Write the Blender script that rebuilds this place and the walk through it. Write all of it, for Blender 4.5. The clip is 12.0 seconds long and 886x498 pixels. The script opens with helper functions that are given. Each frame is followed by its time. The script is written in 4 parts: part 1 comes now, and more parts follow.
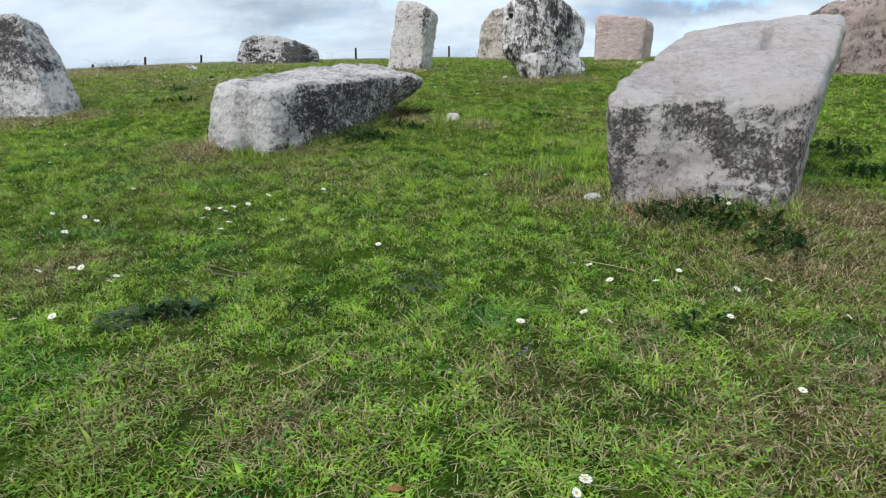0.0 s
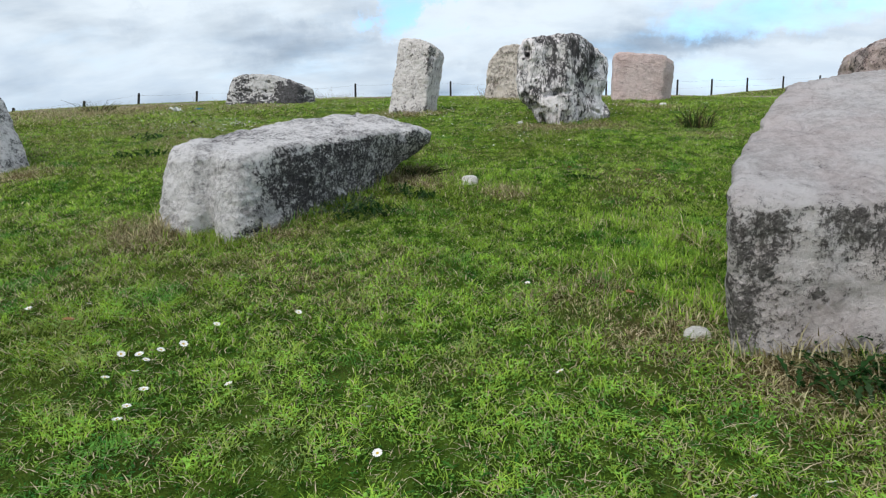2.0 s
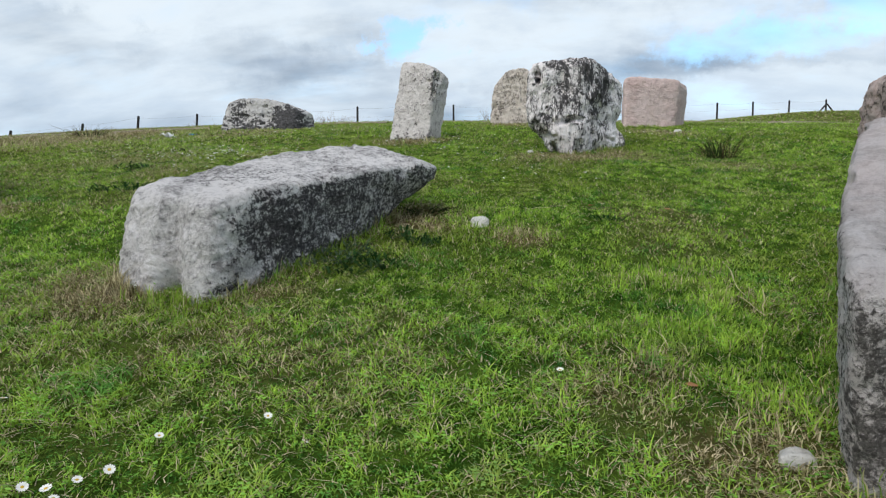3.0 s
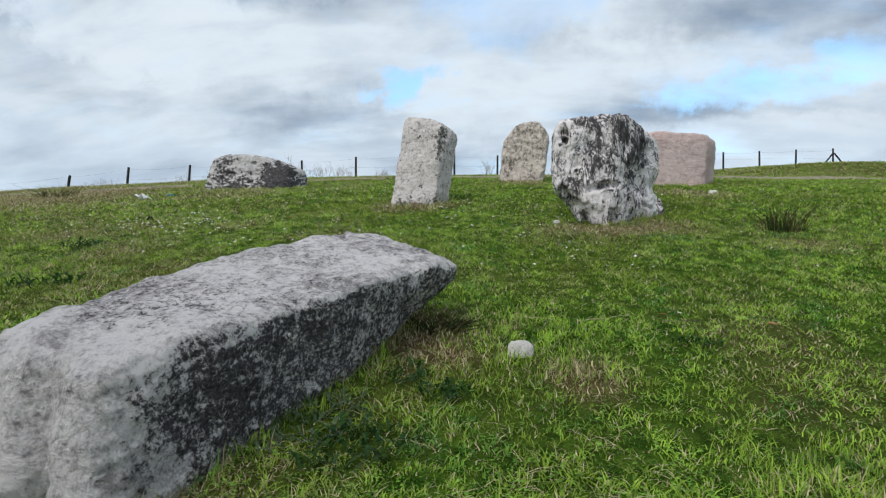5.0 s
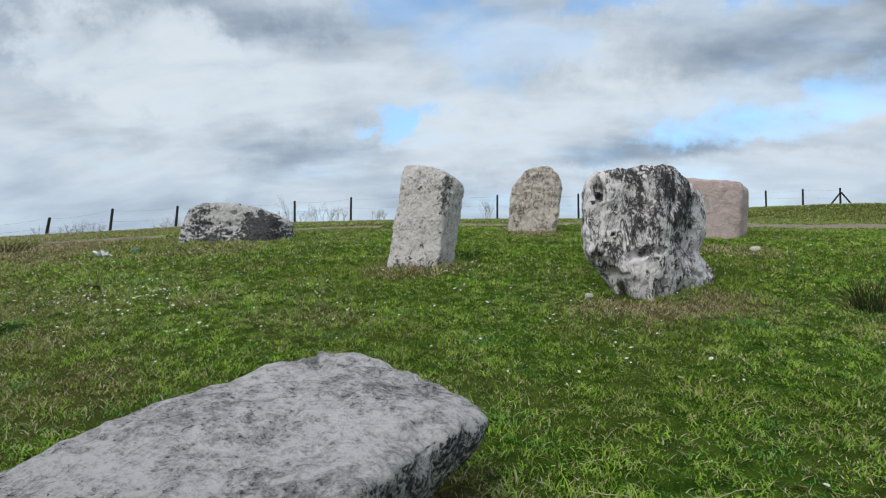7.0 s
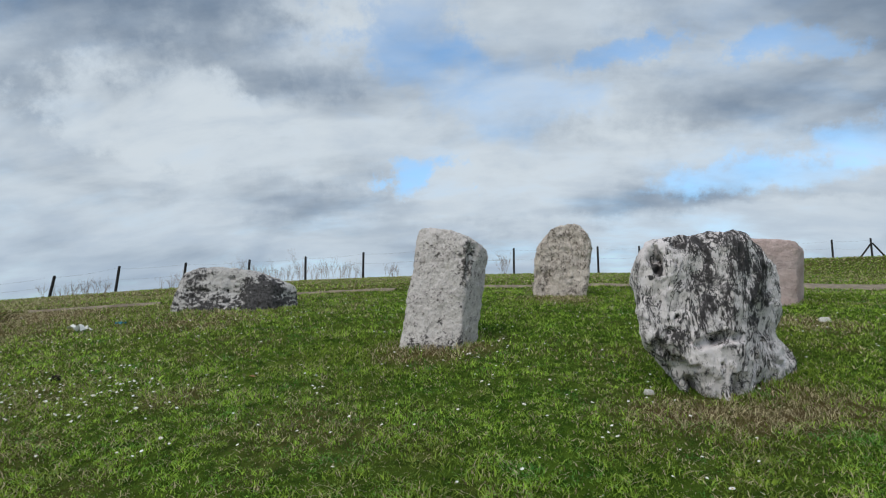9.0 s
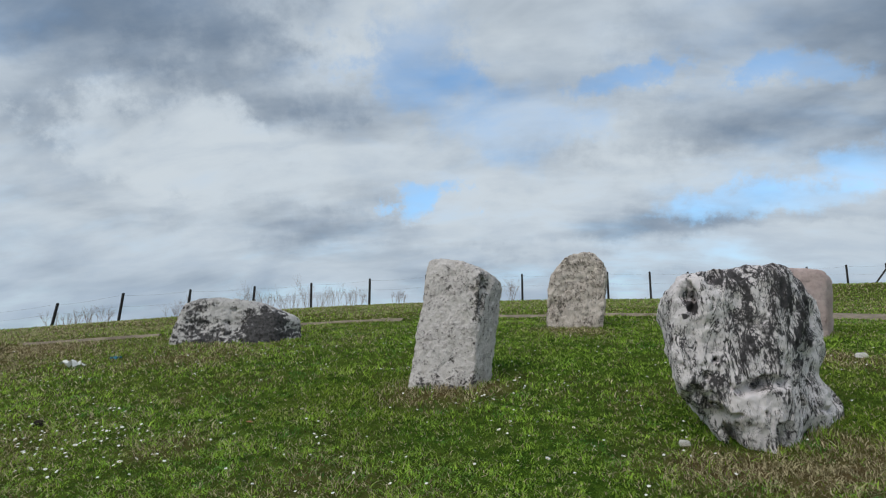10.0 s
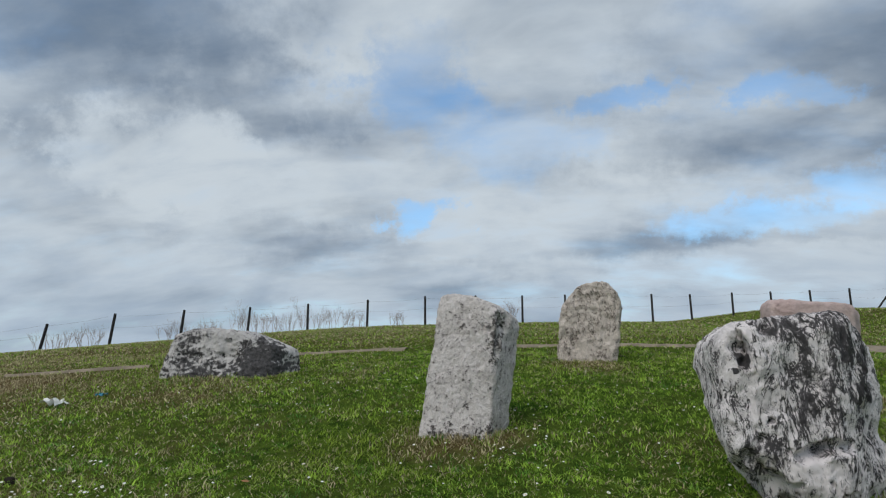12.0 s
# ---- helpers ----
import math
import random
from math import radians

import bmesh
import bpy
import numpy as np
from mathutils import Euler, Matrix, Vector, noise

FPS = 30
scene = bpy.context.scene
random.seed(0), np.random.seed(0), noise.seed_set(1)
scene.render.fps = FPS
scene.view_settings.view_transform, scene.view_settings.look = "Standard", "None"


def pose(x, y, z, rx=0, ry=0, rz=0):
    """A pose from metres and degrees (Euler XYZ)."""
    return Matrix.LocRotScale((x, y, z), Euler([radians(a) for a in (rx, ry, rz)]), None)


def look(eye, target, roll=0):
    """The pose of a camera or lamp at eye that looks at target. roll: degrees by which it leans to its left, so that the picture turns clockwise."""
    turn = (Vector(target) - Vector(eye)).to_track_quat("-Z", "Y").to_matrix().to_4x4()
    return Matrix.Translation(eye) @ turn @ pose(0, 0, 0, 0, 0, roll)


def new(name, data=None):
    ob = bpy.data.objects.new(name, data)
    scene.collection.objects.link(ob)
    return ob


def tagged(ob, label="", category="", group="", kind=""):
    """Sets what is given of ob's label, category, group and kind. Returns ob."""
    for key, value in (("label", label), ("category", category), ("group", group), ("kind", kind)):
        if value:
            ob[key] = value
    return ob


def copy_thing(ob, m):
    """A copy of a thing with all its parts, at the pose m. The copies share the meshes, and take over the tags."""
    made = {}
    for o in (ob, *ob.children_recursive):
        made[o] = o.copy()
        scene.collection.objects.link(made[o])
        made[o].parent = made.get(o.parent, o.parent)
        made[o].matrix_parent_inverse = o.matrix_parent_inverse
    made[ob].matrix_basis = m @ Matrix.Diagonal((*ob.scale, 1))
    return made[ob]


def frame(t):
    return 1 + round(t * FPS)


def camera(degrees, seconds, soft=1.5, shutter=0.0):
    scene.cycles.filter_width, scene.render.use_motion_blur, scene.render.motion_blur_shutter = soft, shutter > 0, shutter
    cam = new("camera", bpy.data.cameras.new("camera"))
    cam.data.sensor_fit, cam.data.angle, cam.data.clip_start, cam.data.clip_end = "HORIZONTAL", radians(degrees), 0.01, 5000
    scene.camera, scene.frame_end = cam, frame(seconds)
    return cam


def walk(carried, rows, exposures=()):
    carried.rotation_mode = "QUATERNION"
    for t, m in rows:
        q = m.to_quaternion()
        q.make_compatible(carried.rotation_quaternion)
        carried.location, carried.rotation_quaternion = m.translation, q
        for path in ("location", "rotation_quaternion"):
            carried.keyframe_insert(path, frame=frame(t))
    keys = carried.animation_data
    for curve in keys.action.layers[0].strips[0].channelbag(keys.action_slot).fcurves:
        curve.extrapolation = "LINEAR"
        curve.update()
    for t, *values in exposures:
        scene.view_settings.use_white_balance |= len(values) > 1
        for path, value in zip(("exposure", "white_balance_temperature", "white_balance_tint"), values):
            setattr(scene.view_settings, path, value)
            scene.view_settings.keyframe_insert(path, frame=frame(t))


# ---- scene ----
cam = camera(74.0, 12.0, soft=1.15)
PATH = [
    (0, (0.822, -6.248, -0.260), (0.606, -4.291, -0.613), -0.12),
    (0.5, (0.756, -5.945, -0.182), (0.541, -3.984, -0.512), -0.16),
    (1, (0.684, -5.640, -0.098), (0.470, -3.675, -0.404), -0.12),
    (1.5, (0.627, -5.346, -0.015), (0.413, -3.377, -0.297), -0.15),
    (2, (0.562, -5.048, 0.061), (0.347, -3.076, -0.191), -0.16),
    (2.5, (0.508, -4.755, 0.135), (0.290, -2.779, -0.082), -0.16),
    (3, (0.462, -4.454, 0.210), (0.240, -2.474, 0.028), -0.01),
    (5, (0.171, -3.199, 0.595), (-0.045, -1.211, 0.564), -0.09),
    (5.5, (0.111, -2.880, 0.682), (-0.100, -0.891, 0.690), -0.08),
    (6, (0.060, -2.580, 0.778), (-0.151, -0.592, 0.812), -0.18),
    (6.5, (-0.002, -2.290, 0.884), (-0.210, -0.302, 0.940), -0.16),
    (7, (-0.066, -1.985, 0.998), (-0.269, 0.002, 1.086), -0.14),
    (9, (-0.242, -1.054, 1.315), (-0.488, 0.914, 1.573), -0.36),
    (9.5, (-0.280, -0.863, 1.383), (-0.539, 1.096, 1.687), -0.46),
    (10, (-0.336, -0.720, 1.442), (-0.601, 1.233, 1.782), -0.37),
    (10.5, (-0.387, -0.626, 1.506), (-0.658, 1.323, 1.862), -0.42),
    (11, (-0.439, -0.536, 1.586), (-0.712, 1.411, 1.953), -0.30),
    (11.5, (-0.525, -0.445, 1.640), (-0.780, 1.501, 2.021), -0.30),
    (12, (-0.551, -0.357, 1.681), (-0.801, 1.587, 2.079), -0.06),
]
walk(cam, [(t, look(eye, to, roll)) for t, eye, to, roll in PATH],
     exposures=[(0.0, 0.20), (3.0, 0.07), (6.0, -0.09), (9.0, -0.31), (12.0, -0.44)])


# ---- world, sun ----
SUN_AZ, SUN_EL = radians(214), radians(46)      # azimuth clockwise from +y
world = bpy.data.worlds.new("sky")
scene.world = world
world.use_nodes = True


class Nodes:
    """Short way to lay out a node tree."""

    def __init__(self, tree):
        self.tree = tree
        tree.nodes.clear()

    def add(self, kind, inputs=None, **props):
        n = self.tree.nodes.new(kind)
        for k, v in props.items():
            setattr(n, k, v)
        for k, v in (inputs or {}).items():
            self.put(n.inputs[k], v)
        return n

    def put(self, socket, v):
        if isinstance(v, bpy.types.NodeSocket):
            self.tree.links.new(v, socket)
        else:
            socket.default_value = v

    def math(self, op, a, b=0.0, c=0.0, clamp=False):
        n = self.add("ShaderNodeMath", {0: a, 1: b, 2: c}, operation=op, use_clamp=clamp)
        return n.outputs[0]

    def vec(self, op, a, b=(0, 0, 0)):
        n = self.add("ShaderNodeVectorMath", {0: a, 1: b}, operation=op)
        return n.outputs["Value"] if op in ("DOT_PRODUCT", "LENGTH", "DISTANCE") else n.outputs[0]

    def mix(self, f, a, b):
        n = self.add("ShaderNodeMix", {0: f, 6: a, 7: b}, data_type="RGBA")
        return n.outputs[2]

    def noise(self, vector, scale, detail=4.0, rough=0.55, distortion=0.0):
        n = self.add("ShaderNodeTexNoise", {"Vector": vector, "Scale": scale, "Detail": detail, "Roughness": rough, "Distortion": distortion})
        return n.outputs[0]

    def ramp(self, v, lo, hi, to_lo=0.0, to_hi=1.0, smooth=True):
        n = self.add("ShaderNodeMapRange", {0: v, 1: lo, 2: hi, 3: to_lo, 4: to_hi},
                     interpolation_type="SMOOTHSTEP" if smooth else "LINEAR")
        return n.outputs[0]

    def scaled(self, v, s):
        return self.add("ShaderNodeMapping", {"Vector": v, "Scale": s}).outputs[0]


def rgb(r, g, b):
    return (r, g, b, 1.0)


w = Nodes(world.node_tree)
way = w.add("ShaderNodeTexCoord").outputs["Generated"]
sep = w.add("ShaderNodeSeparateXYZ", {0: way})
up = w.math("ADD", w.math("MAXIMUM", sep.outputs[2], 0.0), 0.34)
flat = w.add("ShaderNodeCombineXYZ", {0: w.math("DIVIDE", sep.outputs[0], up), 1: w.math("DIVIDE", sep.outputs[1], up), 2: 0.0}).outputs[0]
sky = w.add("ShaderNodeTexSky", sky_type="NISHITA", sun_disc=False, sun_elevation=SUN_EL, sun_rotation=SUN_AZ, altitude=400.0)
clear = w.add("ShaderNodeBackground", {0: w.vec("MULTIPLY", sky.outputs[0], (1.18, 1.60, 1.75)), 1: 0.165})


fray = w.add("ShaderNodeTexNoise", {"Vector": way, "Scale": 9.0, "Detail": 6.0, "Roughness": 0.65}).outputs["Color"]
fray = w.add("ShaderNodeSeparateXYZ", {0: fray})
ragged = [w.math("MULTIPLY", w.math("SUBTRACT", fray.outputs[k], 0.5), radians(a)) for k, a in ((0, 32.0), (1, 8.0))]


def lobe(azimuth, elevation, wide, high):
    """How near a direction lies to a place in the sky: 1 there, 0 past its width and height (degrees)."""
    a, e = radians(azimuth), radians(elevation)
    az = w.math("ARCTAN2", sep.outputs[0], sep.outputs[1])
    el = w.math("ARCSINE", sep.outputs[2])
    dx = w.math("DIVIDE", w.math("ADD", w.math("SUBTRACT", az, a), ragged[0]), radians(wide))
    dy = w.math("DIVIDE", w.math("ADD", w.math("SUBTRACT", el, e), ragged[1]), radians(high))
    r = w.math("ADD", w.math("MULTIPLY", dx, dx), w.math("MULTIPLY", dy, dy))
    return w.ramp(r, 0.0, 1.0, 1.0, 0.0)


def total(*values):
    s = values[0]
    for v in values[1:]:
        s = w.math("ADD", s, v)
    return s


big = w.noise(w.scaled(flat, (0.9, 1.3, 1.0)), 1.5, 7.0, 0.56, 0.2)
fine = w.noise(w.scaled(flat, (1.0, 1.7, 1.0)), 4.0, 8.0, 0.58, 0.25)
gaps = total(w.math("MULTIPLY", lobe(-10, 27.5, 10, 6), 0.21), w.math("MULTIPLY", lobe(22, 12.8, 12, 1.8), 0.20), w.math("MULTIPLY", lobe(31, 14.8, 10, 2.3), 0.20),
             w.math("MULTIPLY", lobe(-11, 14, 6, 2.2), 0.28), w.math("MULTIPLY", lobe(10, 25, 8, 1.8), 0.24),
             w.math("MULTIPLY", lobe(0, 21, 12, 5), 0.15), w.math("MULTIPLY", lobe(27, 22.5, 7, 2.0), 0.22))
cover = w.math("SUBTRACT", w.math("ADD", w.math("MULTIPLY", big, 0.6), w.math("MULTIPLY", fine, 0.4)), gaps)
veil = w.ramp(cover, 0.02, 0.54)
thick = w.noise(w.scaled(flat, (0.8, 1.4, 1.0)), 2.3, 6.0, 0.5, 0.2)
dark = total(thick, w.math("MULTIPLY", lobe(-44, 31, 26, 11), 0.15), w.math("MULTIPLY", lobe(-27, 25.5, 12, 6), 0.10),
             w.math("MULTIPLY", lobe(30, 24, 28, 12), 0.13), w.math("MULTIPLY", lobe(-34, 18, 12, 5), -0.16), w.math("MULTIPLY", lobe(-2, 16, 22, 5), -0.07),
             w.math("MULTIPLY", lobe(-26, 12.5, 11, 2.2), 0.06), w.math("MULTIPLY", lobe(-16, 11, 10, 1.8), 0.05), w.math("MULTIPLY", lobe(9, 11.5, 18, 2.6), 0.035),
             w.math("MULTIPLY", lobe(18, 9, 30, 2.2), -0.10))
grey = w.ramp(dark, 0.39, 0.79)
soft = w.mix(grey, rgb(0.77, 0.86, 0.935), rgb(0.20, 0.27, 0.37))
soft = w.mix(w.ramp(fine, 0.40, 0.75, 0.0, 0.40), soft, rgb(0.42, 0.54, 0.70))
soft = w.mix(w.ramp(sep.outputs[2], 0.02, 0.26, 0.52, 0.0), soft, rgb(0.49, 0.635, 0.81))
cloud = w.add("ShaderNodeBackground", {0: soft, 1: 1.0})
both = w.add("ShaderNodeMixShader", {0: veil, 1: clear.outputs[0], 2: cloud.outputs[0]})
w.add("ShaderNodeOutputWorld", {0: both.outputs[0]})

sun = new("sun", bpy.data.lights.new("sun", "SUN"))
sun.data.energy, sun.data.angle, sun.data.color = 2.2, radians(38), (1.0, 0.93, 0.85)
sun_from = Vector((math.sin(SUN_AZ) * math.cos(SUN_EL), math.cos(SUN_AZ) * math.cos(SUN_EL), math.sin(SUN_EL)))
sun.matrix_world = look(sun_from * 50, (0, 0, 0))


# ---- materials ----
def material(name):
    m = bpy.data.materials.new(name)
    m.use_nodes = True
    return m, Nodes(m.node_tree)


def finish(n, shader, height=None, strength=0.3, distance=0.02):
    if height is not None:
        b = n.add("ShaderNodeBump", {"Height": height, "Strength": strength, "Distance": distance})
        n.put(shader.inputs["Normal"], b.outputs[0])
    n.add("ShaderNodeOutputMaterial", {0: shader.outputs[0]})


def stone_material(name, pale, mid, lichen, dark_amount, streak=(1.0, 1.0, 1.0), patch=2.2, speckle=30.0, pink=0.0, side=0.0, blotch=0.3, veins=0.5, bump=1.0, lines=0.0, grainy=11.0, pale_part=0.43, threads=0.0):
    """Weathered limestone: pale ground mottled with grey, near-black crusts of lichen, veins, pits."""
    m, n = material(name)
    p = n.add("ShaderNodeTexCoord").outputs["Object"]
    wide = n.noise(p, patch, 5, 0.62, 0.4)
    mottle = n.noise(p, grainy, 9, 0.74, 0.3)
    run = n.noise(n.scaled(p, streak), 6.5, 8, 0.70, 1.2)
    spots = n.noise(p, speckle, 6, 0.76, 0.4)
    grain = n.noise(p, 130, 3, 0.7)
    tone = n.math("ADD", n.math("MULTIPLY", mottle, 0.5), n.math("ADD", n.math("MULTIPLY", run, 0.2), n.math("MULTIPLY", spots, 0.3)))
    tone = n.math("ADD", tone, n.math("MULTIPLY", n.math("SUBTRACT", wide, 0.5), 0.35))
    col = n.mix(n.ramp(tone, pale_part, pale_part + 0.20), rgb(*pale), rgb(*mid))
    if pink:
        col = n.mix(n.ramp(n.noise(p, 1.6, 5, 0.6), 0.38, 0.62, 0.0, pink), col, rgb(0.54, 0.36, 0.33))
    crust = n.math("ADD", n.math("MULTIPLY", run, veins), n.math("MULTIPLY", n.math("ADD", n.math("MULTIPLY", spots, 0.6), n.math("MULTIPLY", mottle, 0.4)), 1 - veins))
    crust = n.math("ADD", crust, n.math("MULTIPLY", n.math("SUBTRACT", wide, 0.5), blotch))
    # mask of lichen patches plus shade painted into hollows, all in the crust colour
    crust = n.math("ADD", crust, n.add("ShaderNodeAttribute", attribute_name="stain_shade").outputs["Fac"])
    # more dark crust on faces turned sideways or down, less on tops
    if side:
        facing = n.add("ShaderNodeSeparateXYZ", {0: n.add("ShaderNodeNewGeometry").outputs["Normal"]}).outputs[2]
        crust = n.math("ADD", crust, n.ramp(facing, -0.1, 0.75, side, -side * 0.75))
    if lines:
        thread = n.math("ABSOLUTE", n.math("SUBTRACT", n.noise(n.scaled(p, streak), 5.0, 7, 0.66, 1.6), 0.5))
        thin = n.ramp(thread, 0.0, 0.040, lines, 0.0, False)
        crust = n.math("ADD", crust, n.math("MULTIPLY", thin, n.ramp(wide, 0.34, 0.52)))
    if threads:
        fine = n.math("ABSOLUTE", n.math("SUBTRACT", n.noise(n.scaled(p, streak), 12.0, 6, 0.62, 2.2), 0.5))
        crust = n.math("ADD", crust, n.math("MULTIPLY", n.ramp(fine, 0.0, 0.026, threads, 0.0, False), n.ramp(mottle, 0.36, 0.56)))
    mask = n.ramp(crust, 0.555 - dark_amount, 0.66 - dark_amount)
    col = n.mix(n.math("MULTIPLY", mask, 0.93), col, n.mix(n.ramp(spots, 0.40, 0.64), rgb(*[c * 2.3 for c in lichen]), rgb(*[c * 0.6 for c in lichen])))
    height = n.math("ADD", n.math("MULTIPLY", run, 0.8), n.math("MULTIPLY", mottle, 0.7))
    height = n.math("ADD", height, n.math("ADD", n.math("MULTIPLY", spots, 0.45), n.math("MULTIPLY", grain, 0.08)))
    s = n.add("ShaderNodeBsdfPrincipled", {"Base Color": col, "Roughness": n.ramp(spots, 0.3, 0.7, 0.85, 1.0), "Specular IOR Level": 0.06})
    finish(n, s, height, bump, 0.045)
    return m


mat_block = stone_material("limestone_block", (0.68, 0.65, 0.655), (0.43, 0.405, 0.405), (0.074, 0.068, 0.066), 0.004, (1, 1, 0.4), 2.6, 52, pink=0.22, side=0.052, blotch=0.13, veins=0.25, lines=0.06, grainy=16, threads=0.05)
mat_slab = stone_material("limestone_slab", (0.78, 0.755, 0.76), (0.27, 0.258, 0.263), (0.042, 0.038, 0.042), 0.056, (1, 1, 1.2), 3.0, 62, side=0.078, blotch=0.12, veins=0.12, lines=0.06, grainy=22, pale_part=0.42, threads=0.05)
mat_pale = stone_material("limestone_pale", (0.66, 0.625, 0.61), (0.41, 0.38, 0.37), (0.055, 0.05, 0.048), 0.0, (1, 1, 0.8), 2.8, 40, blotch=0.10, veins=0.2, lines=0.06, grainy=20, threads=0.04, bump=0.8)
mat_stele = stone_material("limestone_stele", (0.70, 0.63, 0.57), (0.39, 0.34, 0.305), (0.065, 0.052, 0.045), 0.0, (1.2, 1.2, 0.6), 2.6, 34, blotch=0.16, veins=0.45, lines=0.12, grainy=15, threads=0.10)
mat_crag = stone_material("limestone_crag", (0.79, 0.745, 0.755), (0.44, 0.412, 0.418), (0.016, 0.015, 0.017), 0.016, (1.5, 1.5, 0.50), 2.2, 34, blotch=0.28, veins=0.5, lines=0.26, threads=0.24, bump=0.75, pale_part=0.47)
mat_pink = stone_material("limestone_pink", (0.66, 0.54, 0.52), (0.47, 0.37, 0.355), (0.14, 0.10, 0.10), -0.02, (0.5, 0.5, 1.6), 1.8, 30, pink=0.35, blotch=0.12, lines=0.03)
mat_rust = stone_material("limestone_rust", (0.46, 0.39, 0.37), (0.26, 0.21, 0.20), (0.05, 0.04, 0.04), 0.03, (1, 1, 0.7), 2.2, 20, pink=0.3, lines=0.08)
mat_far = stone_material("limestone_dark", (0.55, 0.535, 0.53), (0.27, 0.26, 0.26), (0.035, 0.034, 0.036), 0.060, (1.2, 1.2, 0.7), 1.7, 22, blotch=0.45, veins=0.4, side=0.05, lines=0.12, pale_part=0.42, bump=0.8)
mat_pebble = stone_material("limestone_pebble", (0.74, 0.72, 0.69), (0.58, 0.56, 0.53), (0.15, 0.13, 0.12), -0.10, (1, 1, 1), 9, 40)


def ground_material():
    m, n = material("turf")
    p = n.add("ShaderNodeTexCoord").outputs["Object"]
    dry = n.add("ShaderNodeAttribute", attribute_name="dry").outputs["Fac"]
    a, b, c = n.noise(p, 0.9, 5, 0.6), n.noise(p, 9, 5, 0.65), n.noise(p, 130, 4, 0.75)
    col = n.mix(n.ramp(b, 0.35, 0.65), rgb(0.020, 0.056, 0.006), rgb(0.082, 0.145, 0.018))
    col = n.mix(n.ramp(a, 0.40, 0.68, 0.0, 0.5), col, rgb(0.070, 0.088, 0.020))
    col = n.mix(n.ramp(c, 0.48, 0.66, 0.0, 0.75), col, rgb(0.010, 0.016, 0.004))
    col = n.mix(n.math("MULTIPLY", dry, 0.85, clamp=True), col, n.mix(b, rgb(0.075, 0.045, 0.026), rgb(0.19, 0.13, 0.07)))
    s = n.add("ShaderNodeBsdfPrincipled", {"Base Color": col, "Roughness": 1.0, "Specular IOR Level": 0.0})
    finish(n, s, n.math("ADD", n.math("MULTIPLY", b, 0.6), n.math("MULTIPLY", c, 0.4)), 0.8, 0.04)
    return m


def blade_material(name, lush, light, straw, straw_bias=0.0, patchy=1.0):
    m, n = material(name)
    chance = n.add("ShaderNodeNewGeometry").outputs["Random Per Island"]
    dry = n.add("ShaderNodeAttribute", attribute_name="dry").outputs["Fac"]
    p = n.add("ShaderNodeTexCoord").outputs["Object"]
    tuft = n.math("SUBTRACT", n.noise(p, 16.0, 4, 0.65), 0.5)
    # short sparse growth between tufts coloured darker, tall tufts lighter
    grown = n.math("SUBTRACT", n.add("ShaderNodeAttribute", attribute_name="grown").outputs["Fac"], 0.42)
    tuft = n.math("ADD", n.math("MULTIPLY", tuft, 0.6), n.math("MULTIPLY", grown, 0.34))
    field = n.noise(p, 0.55, 4, 0.6)
    f = n.math("ADD", n.math("MULTIPLY", chance, 0.55), n.math("ADD", n.math("MULTIPLY", tuft, 2.8 * patchy), 0.10), clamp=True)
    col = n.mix(f, rgb(*lush), rgb(*light))
    col = n.mix(n.ramp(field, 0.46, 0.66, 0.0, 0.6 * patchy), col, rgb(light[0] * 0.42, light[1] * 0.36, light[2] * 0.4))
    sward = n.noise(p, 2.3, 4, 0.62)
    col = n.mix(n.ramp(sward, 0.53, 0.72, 0.0, 0.55 * patchy), col, rgb(light[0] * 0.82, light[1] * 0.60, light[2] * 1.5))
    col = n.mix(n.ramp(sward, 0.46, 0.32, 0.0, 0.65 * patchy), col, rgb(light[0] * 0.13, light[1] * 0.38, light[2] * 0.6))
    second = n.math("FRACT", n.math("MULTIPLY", chance, 37.0))
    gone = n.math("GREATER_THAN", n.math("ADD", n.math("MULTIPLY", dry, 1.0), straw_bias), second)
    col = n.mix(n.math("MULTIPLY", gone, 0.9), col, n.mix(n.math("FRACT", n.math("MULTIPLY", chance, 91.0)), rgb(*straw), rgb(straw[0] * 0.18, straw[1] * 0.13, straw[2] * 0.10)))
    s = n.add("ShaderNodeBsdfPrincipled", {"Base Color": col, "Roughness": 0.7, "Specular IOR Level": 0.08})
    t = n.add("ShaderNodeBsdfTranslucent", {"Color": col})
    mixed = n.add("ShaderNodeMixShader", {0: 0.3, 1: s.outputs[0], 2: t.outputs[0]})
    n.add("ShaderNodeOutputMaterial", {0: mixed.outputs[0]})
    return m


def plain(name, colour, rough=0.8, vary=0.35, scale=20.0, spec=0.3):
    m, n = material(name)
    p = n.add("ShaderNodeTexCoord").outputs["Object"]
    v = n.noise(p, scale, 5, 0.65)
    col = n.mix(n.ramp(v, 0.3, 0.7, 0.0, vary), rgb(*colour), rgb(*[c * 0.45 for c in colour]))
    s = n.add("ShaderNodeBsdfPrincipled", {"Base Color": col, "Roughness": rough, "Specular IOR Level": spec})
    finish(n, s, v, 0.3, 0.01)
    return m


